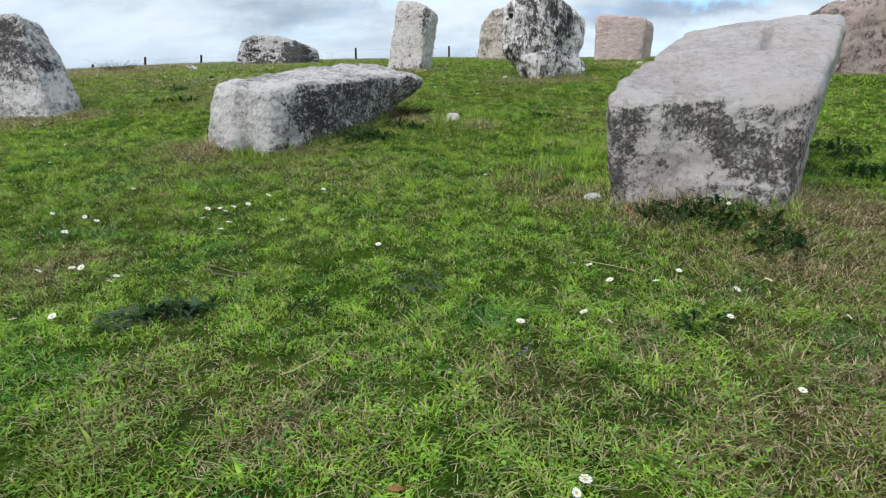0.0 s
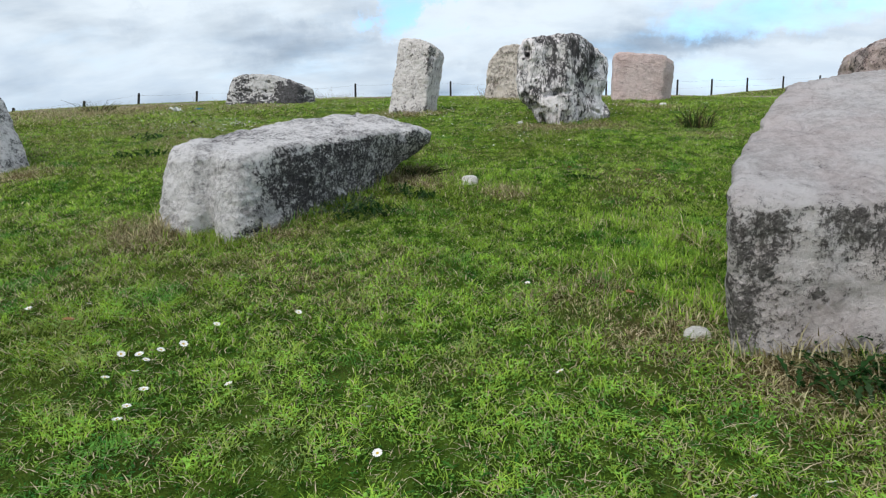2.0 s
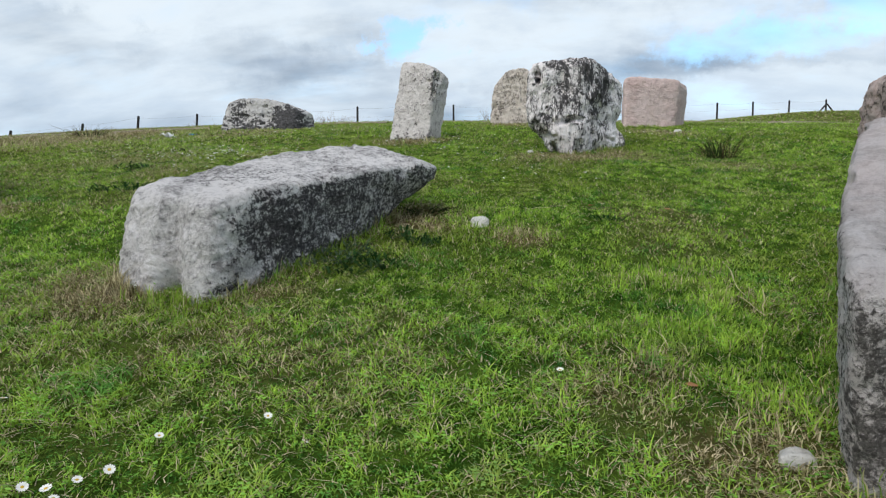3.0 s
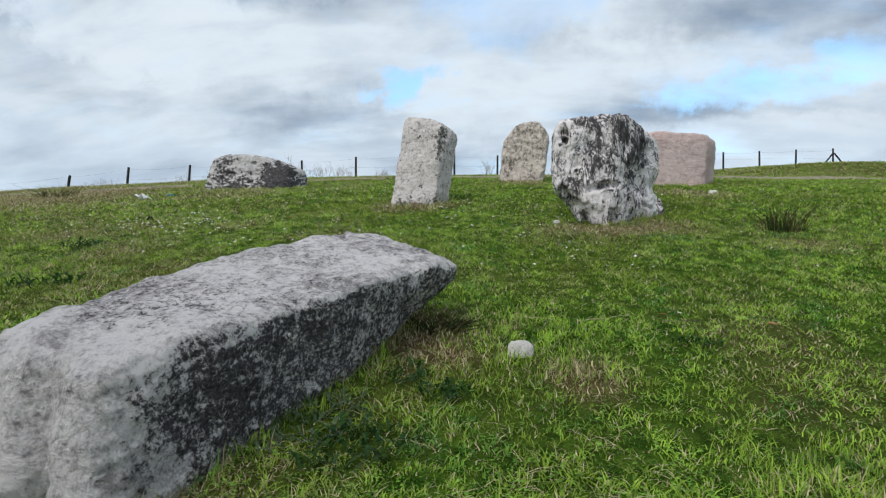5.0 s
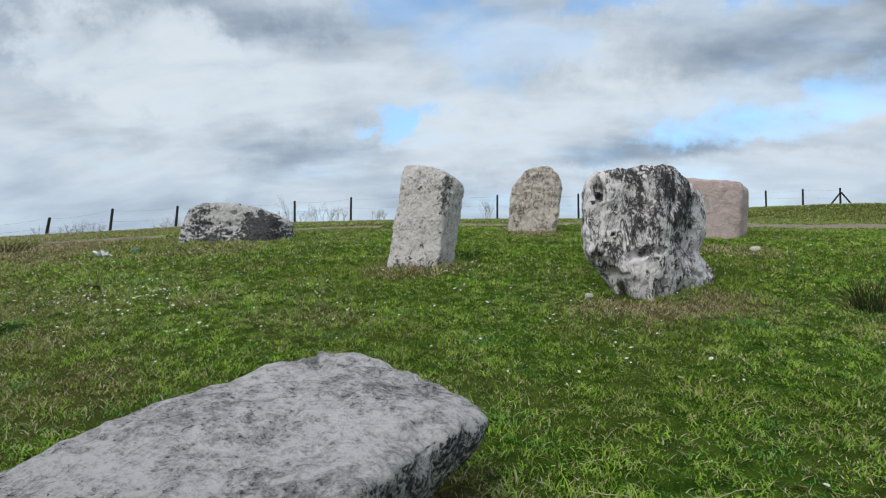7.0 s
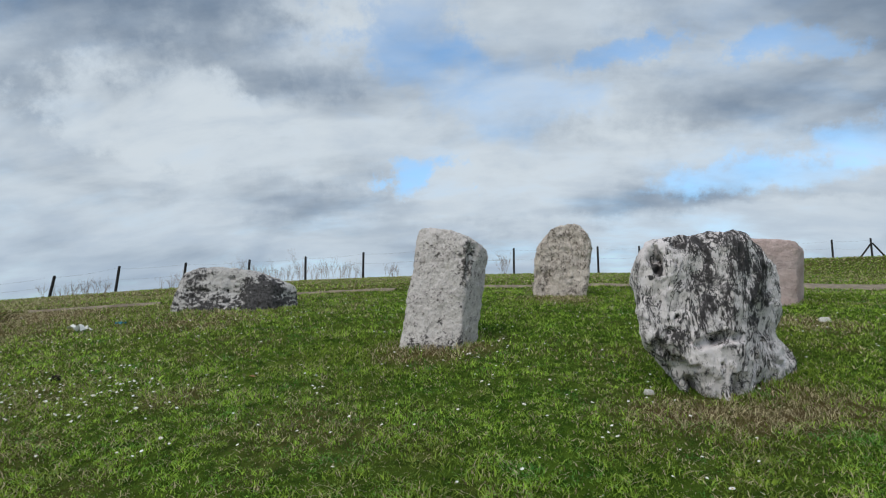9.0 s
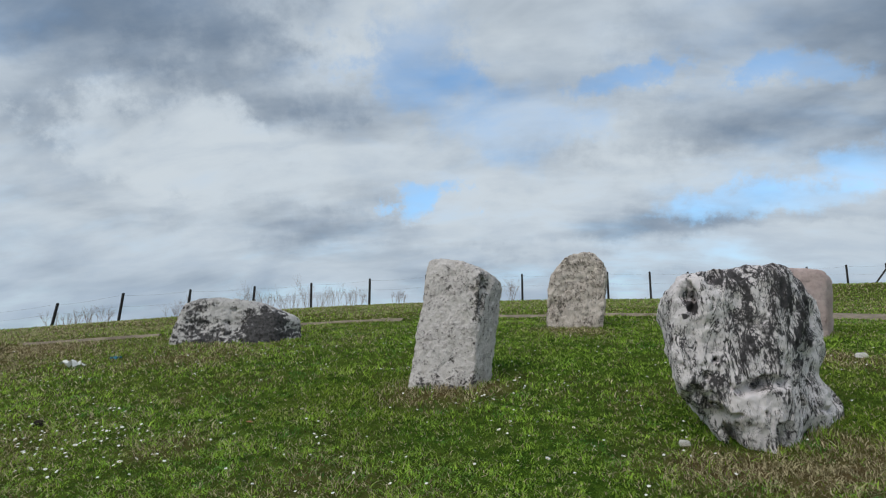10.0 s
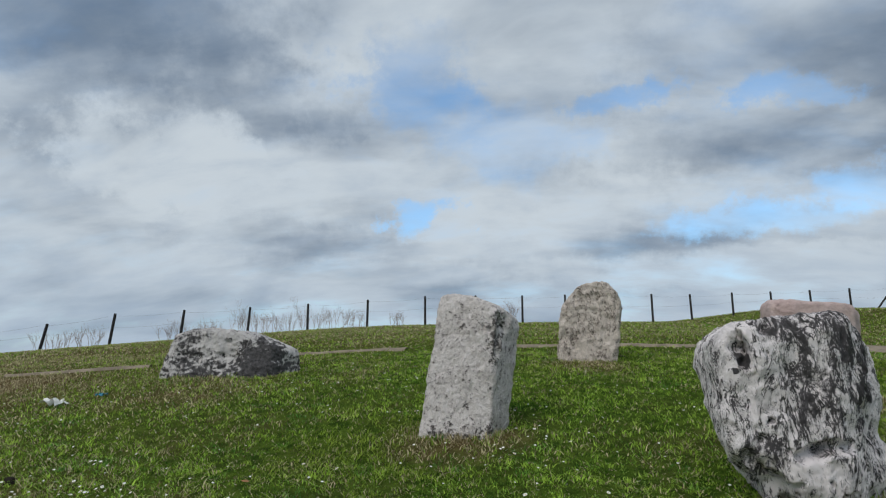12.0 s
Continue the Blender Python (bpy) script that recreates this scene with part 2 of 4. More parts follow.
mat_turf = ground_material()
mat_blade = blade_material("grass_blade", (0.038, 0.120, 0.013), (0.460, 0.680, 0.095), (0.76, 0.66, 0.44), 0.075)
mat_leaf = blade_material("clover_leaf", (0.028, 0.120, 0.016), (0.310, 0.590, 0.090), (0.25, 0.20, 0.10), 0.0)
mat_straw = plain("dry_straw", (0.58, 0.49, 0.32), 0.8, 0.5, 6)
mat_weed = blade_material("thistle_leaf", (0.025, 0.070, 0.018), (0.085, 0.155, 0.048), (0.2, 0.18, 0.1), 0.0)
mat_silver = blade_material("silvery_leaf", (0.09, 0.14, 0.075), (0.20, 0.265, 0.15), (0.2, 0.18, 0.1), 0.05)
mat_rush = blade_material("rush_stem", (0.035, 0.060, 0.018), (0.09, 0.105, 0.035), (0.22, 0.17, 0.09), 0.25)
mat_petal = plain("daisy_petal", (0.80, 0.79, 0.76), 0.6, 0.12, 60)
mat_heart = plain("daisy_heart", (0.62, 0.42, 0.05), 0.7, 0.3, 200)
mat_stem = plain("daisy_stem", (0.10, 0.17, 0.05), 0.6)
mat_blue = plain("blue_petal", (0.18, 0.24, 0.72), 0.6, 0.2, 90)
mat_post = plain("dark_post", (0.028, 0.027, 0.028), 0.75, 0.5, 14)
mat_wire = plain("fence_wire", (0.16, 0.16, 0.165), 0.5, 0.3, 30)
mat_twig = plain("bare_twig", (0.32, 0.26, 0.23), 0.85, 0.4, 12)
mat_stick = plain("dead_stick", (0.24, 0.19, 0.14), 0.85, 0.5, 18)
mat_brown = plain("fallen_leaf", (0.34, 0.17, 0.075), 0.7, 0.4, 40)
mat_paper = plain("white_plastic", (0.78, 0.78, 0.76), 0.5, 0.15, 25)
mat_teal = plain("blue_plastic", (0.04, 0.22, 0.34), 0.45, 0.2, 25)
mat_dung = plain("old_dung", (0.028, 0.023, 0.020), 0.95, 0.5, 30, 0.1)
mat_dirt = plain("trodden_earth", (0.31, 0.26, 0.20), 0.95, 0.75, 5, 0.1)


# ---- ground ----
def swell(v):
    return math.log1p(math.exp(min(v, 60))) if v < 60 else v


def ease(v, lo, hi):
    s = max(0.0, min(1.0, (v - lo) / (hi - lo)))
    return s * s * (3 - 2 * s)


DRY_SPOTS = [  # x, y, radius, strength
    (2.65, -2.70, 0.50, 0.95), (1.5, -4.6, 0.35, 0.5), (2.0, -4.5, 0.5, 0.6), (0.2, -4.7, 0.3, 0.45), (-0.3, -4.55, 0.25, 0.4), (0.9, -4.45, 0.22, 0.5), (1.35, -4.2, 0.2, 0.4), (-1.3, -3.7, 0.3, 0.35), (2.45, -3.30, 0.65, 0.75), (2.5, -4.0, 0.7, 0.5), (1.25, -2.60, 0.25, 0.4), (1.7, -2.92, 0.3, 0.7),
    (-1.75, -1.50, 0.28, 0.9), (-1.95, -1.35, 0.3, 0.7), (-0.9, -1.35, 0.3, 0.5), (-0.25, 0.02, 0.33, 0.85), (-0.30, 0.45, 0.3, 0.7), (0.57, -0.32, 0.22, 0.8),
    (0.95, 3.30, 0.34, 0.9), (1.45, 3.30, 0.36, 0.9), (1.9, 3.6, 0.45, 0.8), (1.2, 3.05, 0.25, 0.6), (-1.2, 4.85, 0.45, 0.75), (-0.75, 5.0, 0.3, 0.6), (0.4, 8.55, 0.6, 0.6),
    (-4.6, 6.9, 0.9, 0.35), (-4.6, 0.0, 0.6, 0.7), (-4.1, 0.2, 0.3, 0.6), (-2.6, 1.2, 0.6, 0.35), (-3.6, 2.2, 0.45, 0.35), (-4.6, 3.0, 0.5, 0.35), (-2.9, 3.4, 0.25, 0.5), (3.2, 6.5, 0.6, 0.6),
    (-8.0, 6.5, 2.2, 0.6), (-9.5, 9.0, 2.5, 0.5), (-0.3, -2.1, 0.5, 0.3), (-0.9, -1.9, 0.35, 0.35), (2.9, 2.7, 0.35, 0.5), (0.9, -2.2, 0.3, 0.4),
]
TRACK = [(-16.0, 6.6), (-10.5, 7.0), (-7.65, 7.75), (-6.1, 8.35), (-4.2, 9.6), (-2.9, 10.25), (-0.2, 10.95), (1.8, 11.05), (5.5, 11.1), (9.0, 11.3), (15.0, 12.4), (24.0, 14.0)]


def track_gap(x, y):
    """Distance from the middle of the trodden track."""
    best = 99.0
    for (ax, ay), (bx, by) in zip(TRACK, TRACK[1:]):
        dx, dy = bx - ax, by - ay
        s = max(0.0, min(1.0, ((x - ax) * dx + (y - ay) * dy) / (dx * dx + dy * dy)))
        best = min(best, math.hypot(x - ax - s * dx, y - ay - s * dy))
    return best


def height(x, y):
    """The hillside: climbs along +y, eases off towards the crest, falls away behind it."""
    cx, cy = max(-24.0, min(24.0, x)), max(-9.0, min(60.0, y))
    z = -0.0027 - 0.0128 * cx + 0.2273 * cy - 0.1358 * 2.5 * swell((cy - 9) / 2.5)
    z += -0.1425 * cx * cx / 100 + 0.0325 * cx * min(cy, 40) / 100 + 0.1487 * cx ** 3 / 10000
    edge = 28.5 + 0.40 * max(-24.0, min(30.0, x)) - 0.006 * max(-24.0, min(30.0, x)) ** 2
    past = max(0.0, y - edge)
    z -= 0.012 * past * past if past < 20 else 4.8 + 0.48 * (past - 20)
    side = max(0.0, abs(x) - 24)
    z -= 0.05 * side
    z -= 0.10 * max(0.0, -9 - y)
    z += 0.80 * ease(x, 6.4, 14.4) * ease(y, 13.0, 23.0) * (1 - ease(y, 40.0, 60.0)) - 0.25 * ease(-x, 6.0, 18.0) * ease(y, 6.0, 16.0)
    z += 0.13 * math.exp(-((x - 1.95) ** 2 + (y + 2.65) ** 2) / 0.36)
    near = max(0.0, 1 - math.hypot(x, y - 5) / 60)
    z += near * (0.030 * noise.noise((x * 0.7, y * 0.7, 1.3)) + 0.012 * noise.noise((x * 3.1, y * 3.1, 5.0)))
    return max(z, -14.0 + 0.3 * noise.noise((x * 0.02, y * 0.02, 0)))


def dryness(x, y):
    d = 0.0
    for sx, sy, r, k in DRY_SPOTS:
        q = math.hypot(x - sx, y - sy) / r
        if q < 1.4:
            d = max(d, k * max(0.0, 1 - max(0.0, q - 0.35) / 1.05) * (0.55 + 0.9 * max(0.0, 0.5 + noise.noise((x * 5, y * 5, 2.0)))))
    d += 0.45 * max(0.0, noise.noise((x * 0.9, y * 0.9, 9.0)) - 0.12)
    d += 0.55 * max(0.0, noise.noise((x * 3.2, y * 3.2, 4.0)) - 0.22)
    # browner crest and left; uphill and left terms also dim over-bright grass by colour
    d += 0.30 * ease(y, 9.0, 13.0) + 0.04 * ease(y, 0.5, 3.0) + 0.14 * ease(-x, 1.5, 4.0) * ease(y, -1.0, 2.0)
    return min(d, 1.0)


def mesh_object(name, verts, faces, mat, smooth=True):
    me = bpy.data.meshes.new(name)
    me.from_pydata(verts, [], faces)
    me.materials.append(mat)
    if smooth:
        me.shade_smooth()
    return new(name, me)


def spread(lo, hi, step, far, grow):
    """Grid lines: even between lo and hi, then wider and wider out to far."""
    lines = list(np.arange(lo, hi + step / 2, step))
    s, v = step, hi
    while v < far:
        s *= grow
        v += s
        lines.append(v)
    s, v = step, lo
    while v > -far:
        s *= grow
        v -= s
        lines.insert(0, v)
    return lines


def build_ground():
    xs, ys = spread(-9, 9, 0.10, 1800, 1.12), spread(-7, 13, 0.10, 1800, 1.10)
    verts = [(x, y, height(x, y)) for y in ys for x in xs]
    nx = len(xs)
    faces = [(j * nx + i, j * nx + i + 1, (j + 1) * nx + i + 1, (j + 1) * nx + i) for j in range(len(ys) - 1) for i in range(nx - 1)]
    ob = mesh_object("ground", verts, faces, mat_turf)
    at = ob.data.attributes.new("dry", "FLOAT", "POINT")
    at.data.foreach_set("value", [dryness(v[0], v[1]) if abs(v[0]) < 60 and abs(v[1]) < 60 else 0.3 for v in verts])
    return tagged(ob, "grassy hillside sloping up to a low crest", "ground", kind="structure")


ground = build_ground()


def build_track():
    verts, faces = [], []
    rng = random.Random(4)
    pts = []
    for (ax, ay), (bx, by) in zip(TRACK, TRACK[1:]):
        k = max(2, int(math.hypot(bx - ax, by - ay) / 0.15))
        pts += [(ax + (bx - ax) * i / k, ay + (by - ay) * i / k) for i in range(k)]
    for i, (x, y) in enumerate(pts):
        wide = (0.02 if x < -3 else 0.10) + (0.08 if x < -3 else 0.15) * max(0.0, 0.5 + noise.noise((x * 1.3, y * 1.3, 7))) + 0.55 * ease(x, 2.5, 5.0)
        y += 0.10 * noise.noise((x * 0.8, 3.0, 0))
        for s in (-1.0, -0.4, 0.4, 1.0):
            o = s * wide * (1 + 0.35 * rng.uniform(-1, 1) * (abs(s) > 0.9))
            verts.append((x, y + o, height(x, y + o) + (0.036 if abs(s) < 0.9 else -0.012)))
        if i and (x > -1 or noise.noise((x * 0.9, y * 0.9, 3.3)) > 0.0):
            a, b = 4 * (i - 1), 4 * i
            faces += [(a + j, b + j, b + j + 1, a + j + 1) for j in range(3)]
    ob = mesh_object("footpath", verts, faces, mat_dirt)
    tagged(ob, "narrow trodden earth track across the grass", "footpath", kind="structure")


build_track()


# ---- stones ----
def block(name, low, top, mat, label, category, n=44, square=9.0, lumps=0.03, lump_size=1.6, chips=0.012, flutes=0.0, dents=(), cracks=(), stains_shade=(), shape=None, seed=0.0, group=""):
    """A rough stone as one mesh: eight corners (front left, front right, back right, back left; below, then above), rounded edges, uneven faces."""
    c = [Vector(p) for p in (*low, *top)]
    base = Vector((sum(p.x for p in c) / 8, sum(p.y for p in c) / 8, min(p.z for p in low_points(low))))
    bm = bmesh.new()
    cache = {}

    def corner(i, j, k):
        key = (i, j, k)
        if key not in cache:
            u, v, t = (2 * a / n - 1 for a in key)
            r = (abs(u) ** square + abs(v) ** square + abs(t) ** square) ** (1 / square)
            u, v, t = (0.5 + 0.5 * a / r for a in (u, v, t))
            lo = (c[0] * (1 - u) + c[1] * u) * (1 - v) + (c[3] * (1 - u) + c[2] * u) * v
            hi = (c[4] * (1 - u) + c[5] * u) * (1 - v) + (c[7] * (1 - u) + c[6] * u) * v
            p = lo * (1 - t) + hi * t
            if shape:
                p = shape(p, u, v, t)
            cache[key] = bm.verts.new(p - base)
        return cache[key]

    for i in range(n):
        for j in range(n):
            for f in ((lambda a, b: (a, b, 0)), (lambda a, b: (b, a, n)), (lambda a, b: (b, 0, a)), (lambda a, b: (a, n, b)), (lambda a, b: (0, a, b)), (lambda a, b: (n, b, a))):
                quad = [corner(*f(i, j)), corner(*f(i, j + 1)), corner(*f(i + 1, j + 1)), corner(*f(i + 1, j))]
                bm.faces.new(quad)
    bmesh.ops.recalc_face_normals(bm, faces=bm.faces)
    bm.normal_update()
    moved = {}
    for v in bm.verts:
        p = v.co + base
        q = Vector((p.x + seed * 7.3, p.y - seed * 3.1, p.z + seed))
        d = lumps * noise.fractal(q * lump_size, 0.9, 2.1, 4) + chips * noise.fractal(q * 9.0, 0.8, 2.0, 4)
        d += 0.35 * chips * noise.noise(q * 34)
        if flutes:
            d += flutes * noise.ridged_multi_fractal(Vector((q.x * 4.5, q.y * 4.5, q.z * 1.3)), 0.9, 2.1, 4, 0.9, 2.0) - flutes
        move = v.normal * d
        for x, y, z, r, depth in dents:
            e = (p - Vector((x, y, z))).length / r * (1 + 0.7 * noise.noise(q * 8) + 0.5 * noise.noise(q * 21))
            if e < 1:
                s = (1 - e * e) ** 2
                move -= v.normal * depth * s
        for a, b, r, depth in cracks:
            a, b = Vector(a), Vector(b)
            s = max(0.0, min(1.0, (p - a).dot(b - a) / (b - a).length_squared))
            e = (p - a - (b - a) * s).length + 0.5 * r * noise.noise(q * 11)
            if e < r:
                move -= v.normal * depth * (1 - max(0.0, e) / r) ** 0.7
        moved[v] = v.co + move
    for v, p in moved.items():
        v.co = p
    me = bpy.data.meshes.new(name)
    bm.to_mesh(me)
    bm.free()
    # one mask for lichen patches, paler patches and painted-in shade of hollows
    if stains_shade:
        at = me.attributes.new("stain_shade", "FLOAT", "POINT")
        values = []
        for v in me.vertices:
            p = v.co + base
            ragged_edge = 1 + 0.6 * noise.noise(p * 7) + 0.5 * noise.noise(p * 19) + 0.3 * noise.noise(p * 45)
            values.append(sum(k * max(0.0, 1 - ((p - Vector((x, y, z))).length / r * max(0.2, ragged_edge)) ** 2) for x, y, z, r, k in stains_shade))
        at.data.foreach_set("value", values)
    me.shade_smooth()
    me.materials.append(mat)
    ob = new(name, me)
    ob.location = base
    return tagged(ob, label, category, group)


def low_points(low):
    return [Vector(p) for p in low]


def bow_slab(p, u, v, t):
    # the far-left flank bulges, the far end is undercut, the near end has a shallow groove
    p.x -= 0.22 * math.sin(math.pi * v) * (1 - u) ** 1.5 * (0.4 + 0.6 * t)
    if v > 0.6:
        cut = max(0.0, 0.80 - t) / 0.80
        p.y -= 0.36 * (v - 0.6) / 0.4 * cut
        p.x -= 0.20 * (v - 0.6) / 0.4 * cut * u
        p.z += 0.10 * (v - 0.6) / 0.4 * cut
    p.y += 0.17 * math.exp(-((u - 0.60) / 0.11) ** 2) * (0.25 + 0.75 * (1 - t)) * max(0.0, 1 - v / 0.16) ** 1.5
    p.y += 0.10 * math.sin(math.pi * u) * max(0.0, v - 0.7) / 0.3
    p.z -= 0.05 * t * max(0.0, v - 0.85) / 0.15 * u
    p.z += (0.01 - 0.015 * (1 - u)) * math.sin(math.pi * v) * t
    # the broken lip at the far end
    p.z += 0.03 * t * math.exp(-((v - 0.93) / 0.07) ** 2) * math.exp(-((u - 0.25) / 0.30) ** 2)
    return p


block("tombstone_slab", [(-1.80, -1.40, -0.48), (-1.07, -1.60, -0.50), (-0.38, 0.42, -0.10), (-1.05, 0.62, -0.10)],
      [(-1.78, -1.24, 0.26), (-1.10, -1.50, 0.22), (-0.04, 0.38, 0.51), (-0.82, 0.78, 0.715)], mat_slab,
      "long grey limestone slab speckled with dark lichen, fallen in the grass", "tombstone", n=84, square=10, lumps=0.030, lump_size=1.8, chips=0.014, shape=bow_slab, seed=1,
      dents=[(-0.30, -0.02, 0.42, 0.12, 0.03), (-0.45, 0.55, 0.62, 0.10, 0.03)], cracks=[((-0.80, 0.1, 0.54), (-0.92, -0.35, 0.40), 0.025, 0.03), ((-0.50, 0.0, 0.52), (-0.58, -0.45, 0.40), 0.022, 0.025), ((-0.95, 0.62, 0.68), (-0.80, 0.40, 0.62), 0.04, 0.04), ((-1.25, -0.60, 0.33), (-1.32, -0.75, 0.30), 0.03, 0.03),
              ((-0.28, 0.62, 0.60), (-0.36, 0.42, 0.56), 0.04, 0.035)],
      # near end much paler, mid top a little darker
      stains_shade=[(-1.45, -1.5, -0.05, 0.55, -0.22), (-1.2, -0.9, 0.3, 0.5, 0.05), (-0.35, -0.1, 0.4, 0.3, -0.03)], group="medieval tombstones")

def block_shape(p, u, v, t):
    p.x -= 0.05 * math.sin(math.pi * v) * (1 - u) * t
    return p


block("tombstone_block", [(1.42, -2.76, -0.85), (2.28, -2.98, -0.90), (3.00, -1.35, -0.70), (2.18, -1.20, -0.65)],
      [(1.30, -2.88, -0.01), (2.42, -2.92, -0.02), (3.30, -1.42, 0.72), (2.20, -1.28, 0.62)], mat_block,
      "big squared limestone block with stained front and pale sloping top", "tombstone", n=76, square=16, lumps=0.022, lump_size=1.5, chips=0.013, seed=2, shape=block_shape,
      dents=[(2.20, -1.30, 0.56, 0.22, 0.09), (1.78, -2.05, 0.30, 0.12, 0.035), (1.58, -2.45, 0.14, 0.09, 0.02)],
      cracks=[((2.60, -1.75, 0.50), (2.44, -2.12, 0.34), 0.030, 0.075), ((2.78, -1.85, 0.44), (2.98, -1.80, 0.48), 0.028, 0.07), ((1.9, -2.2, 0.26), (2.1, -2.5, 0.15), 0.02, 0.012)],
      stains_shade=[(1.45, -2.83, -0.14, 0.24, 0.07), (1.72, -2.84, -0.10, 0.18, 0.05), (1.92, -2.86, -0.20, 0.16, 0.08), (2.15, -2.88, -0.22, 0.36, 0.085), (2.22, -2.9, -0.48, 0.24, 0.05), (1.45, -2.80, -0.48, 0.18, 0.09),
              (1.68, -2.83, -0.42, 0.30, -0.075), (2.3, -2.1, 0.3, 1.0, -0.10)], group="medieval tombstones")


def lean_shape(p, u, v, t):
    p.z -= 0.05 * (u - 0.4) ** 2 * 4 * t * t
    return p


block("standing_stone", [(-1.50, 4.95, 0.86), (-0.85, 4.93, 0.84), (-0.69, 5.31, 0.90), (-1.38, 5.40, 0.92)],
      [(-1.30, 5.29, 2.42), (-0.73, 5.11, 2.31), (-0.53, 5.45, 2.20), (-1.21, 5.67, 2.46)], mat_pale,
      "leaning pale limestone pillar with pitted faces and a blunt top", "tombstone", n=84, square=15, lumps=0.024, lump_size=2.0, chips=0.013, shape=lean_shape, seed=3,
      cracks=[((-1.10, 5.08, 1.56), (-0.98, 5.08, 1.57), 0.03, 0.035), ((-0.72, 5.12, 2.15), (-0.76, 5.08, 1.82), 0.04, 0.05), ((-1.28, 5.24, 2.14), (-1.20, 5.24, 2.15), 0.03, 0.04)],
      # shade of the right-edge crack painted on; the foot is darker too
      dents=[(-0.66, 5.15, 2.10, 0.14, 0.06)], stains_shade=[(-0.70, 5.08, 2.12, 0.14, 0.16), (-0.73, 5.06, 1.92, 0.12, 0.16), (-0.76, 5.04, 1.75, 0.09, 0.12), (-1.2, 5.0, 1.14, 0.22, 0.08), (-0.86, 4.98, 1.12, 0.16, 0.12)], group="medieval tombstones")


def crag_shape(p, u, v, t):
    # a boxy upper mass, undercut on the front left, on three stubby feet, with a swelling low on the back right
    foot = max(0.0, 1 - t / 0.40)
    p.x += 0.34 * foot ** 1.0 * (1 - u) ** 1.1 * (1 - 0.4 * v)
    p.y += 0.22 * foot ** 1.2 * (1 - v) * (1 - u) ** 0.8
    p.x -= 0.10 * foot * max(0.0, u - 0.6) / 0.4 * (1 - v)
    p.x += 0.08 * math.exp(-((t - 0.28) / 0.10) ** 2) * u * v
    p.x -= 0.05 * math.exp(-((t - 0.47) / 0.06) ** 2) * u * v
    p.y -= 0.05 * math.exp(-((t - 0.28) / 0.09) ** 2) * math.exp(-((u - 0.55) / 0.25) ** 2) * (1 - v)
    # left cheek: pale facet leaning back, rounded nose below it
    p.x -= 0.06 * math.exp(-((t - 0.58) / 0.18) ** 2) * (1 - u) * (1 - v)
    p.y += 0.14 * max(0.0, 0.30 - u) / 0.30 * max(0.0, t - 0.55) / 0.45 * (1 - v)
    p.z -= 0.10 * max(0.0, 0.25 - u) / 0.25 * max(0.0, t - 0.7) / 0.3
    gap = math.exp(-((u - 0.24) / 0.09) ** 2) + 0.9 * math.exp(-((u - 0.93) / 0.08) ** 2)
    p.y += 0.40 * gap * max(0.0, 1 - t / 0.26) * (1 - v)
    p.z += 0.14 * gap * max(0.0, 1 - t / 0.28) * (1 - v)
    side = math.exp(-((v - 0.42) / 0.12) ** 2)
    p.x -= 0.16 * side * max(0.0, 1 - t / 0.30) * u
    p.x -= 0.07 * math.exp(-((v - 0.45) / 0.10) ** 2) * max(0.0, 1 - t) * u
    return p


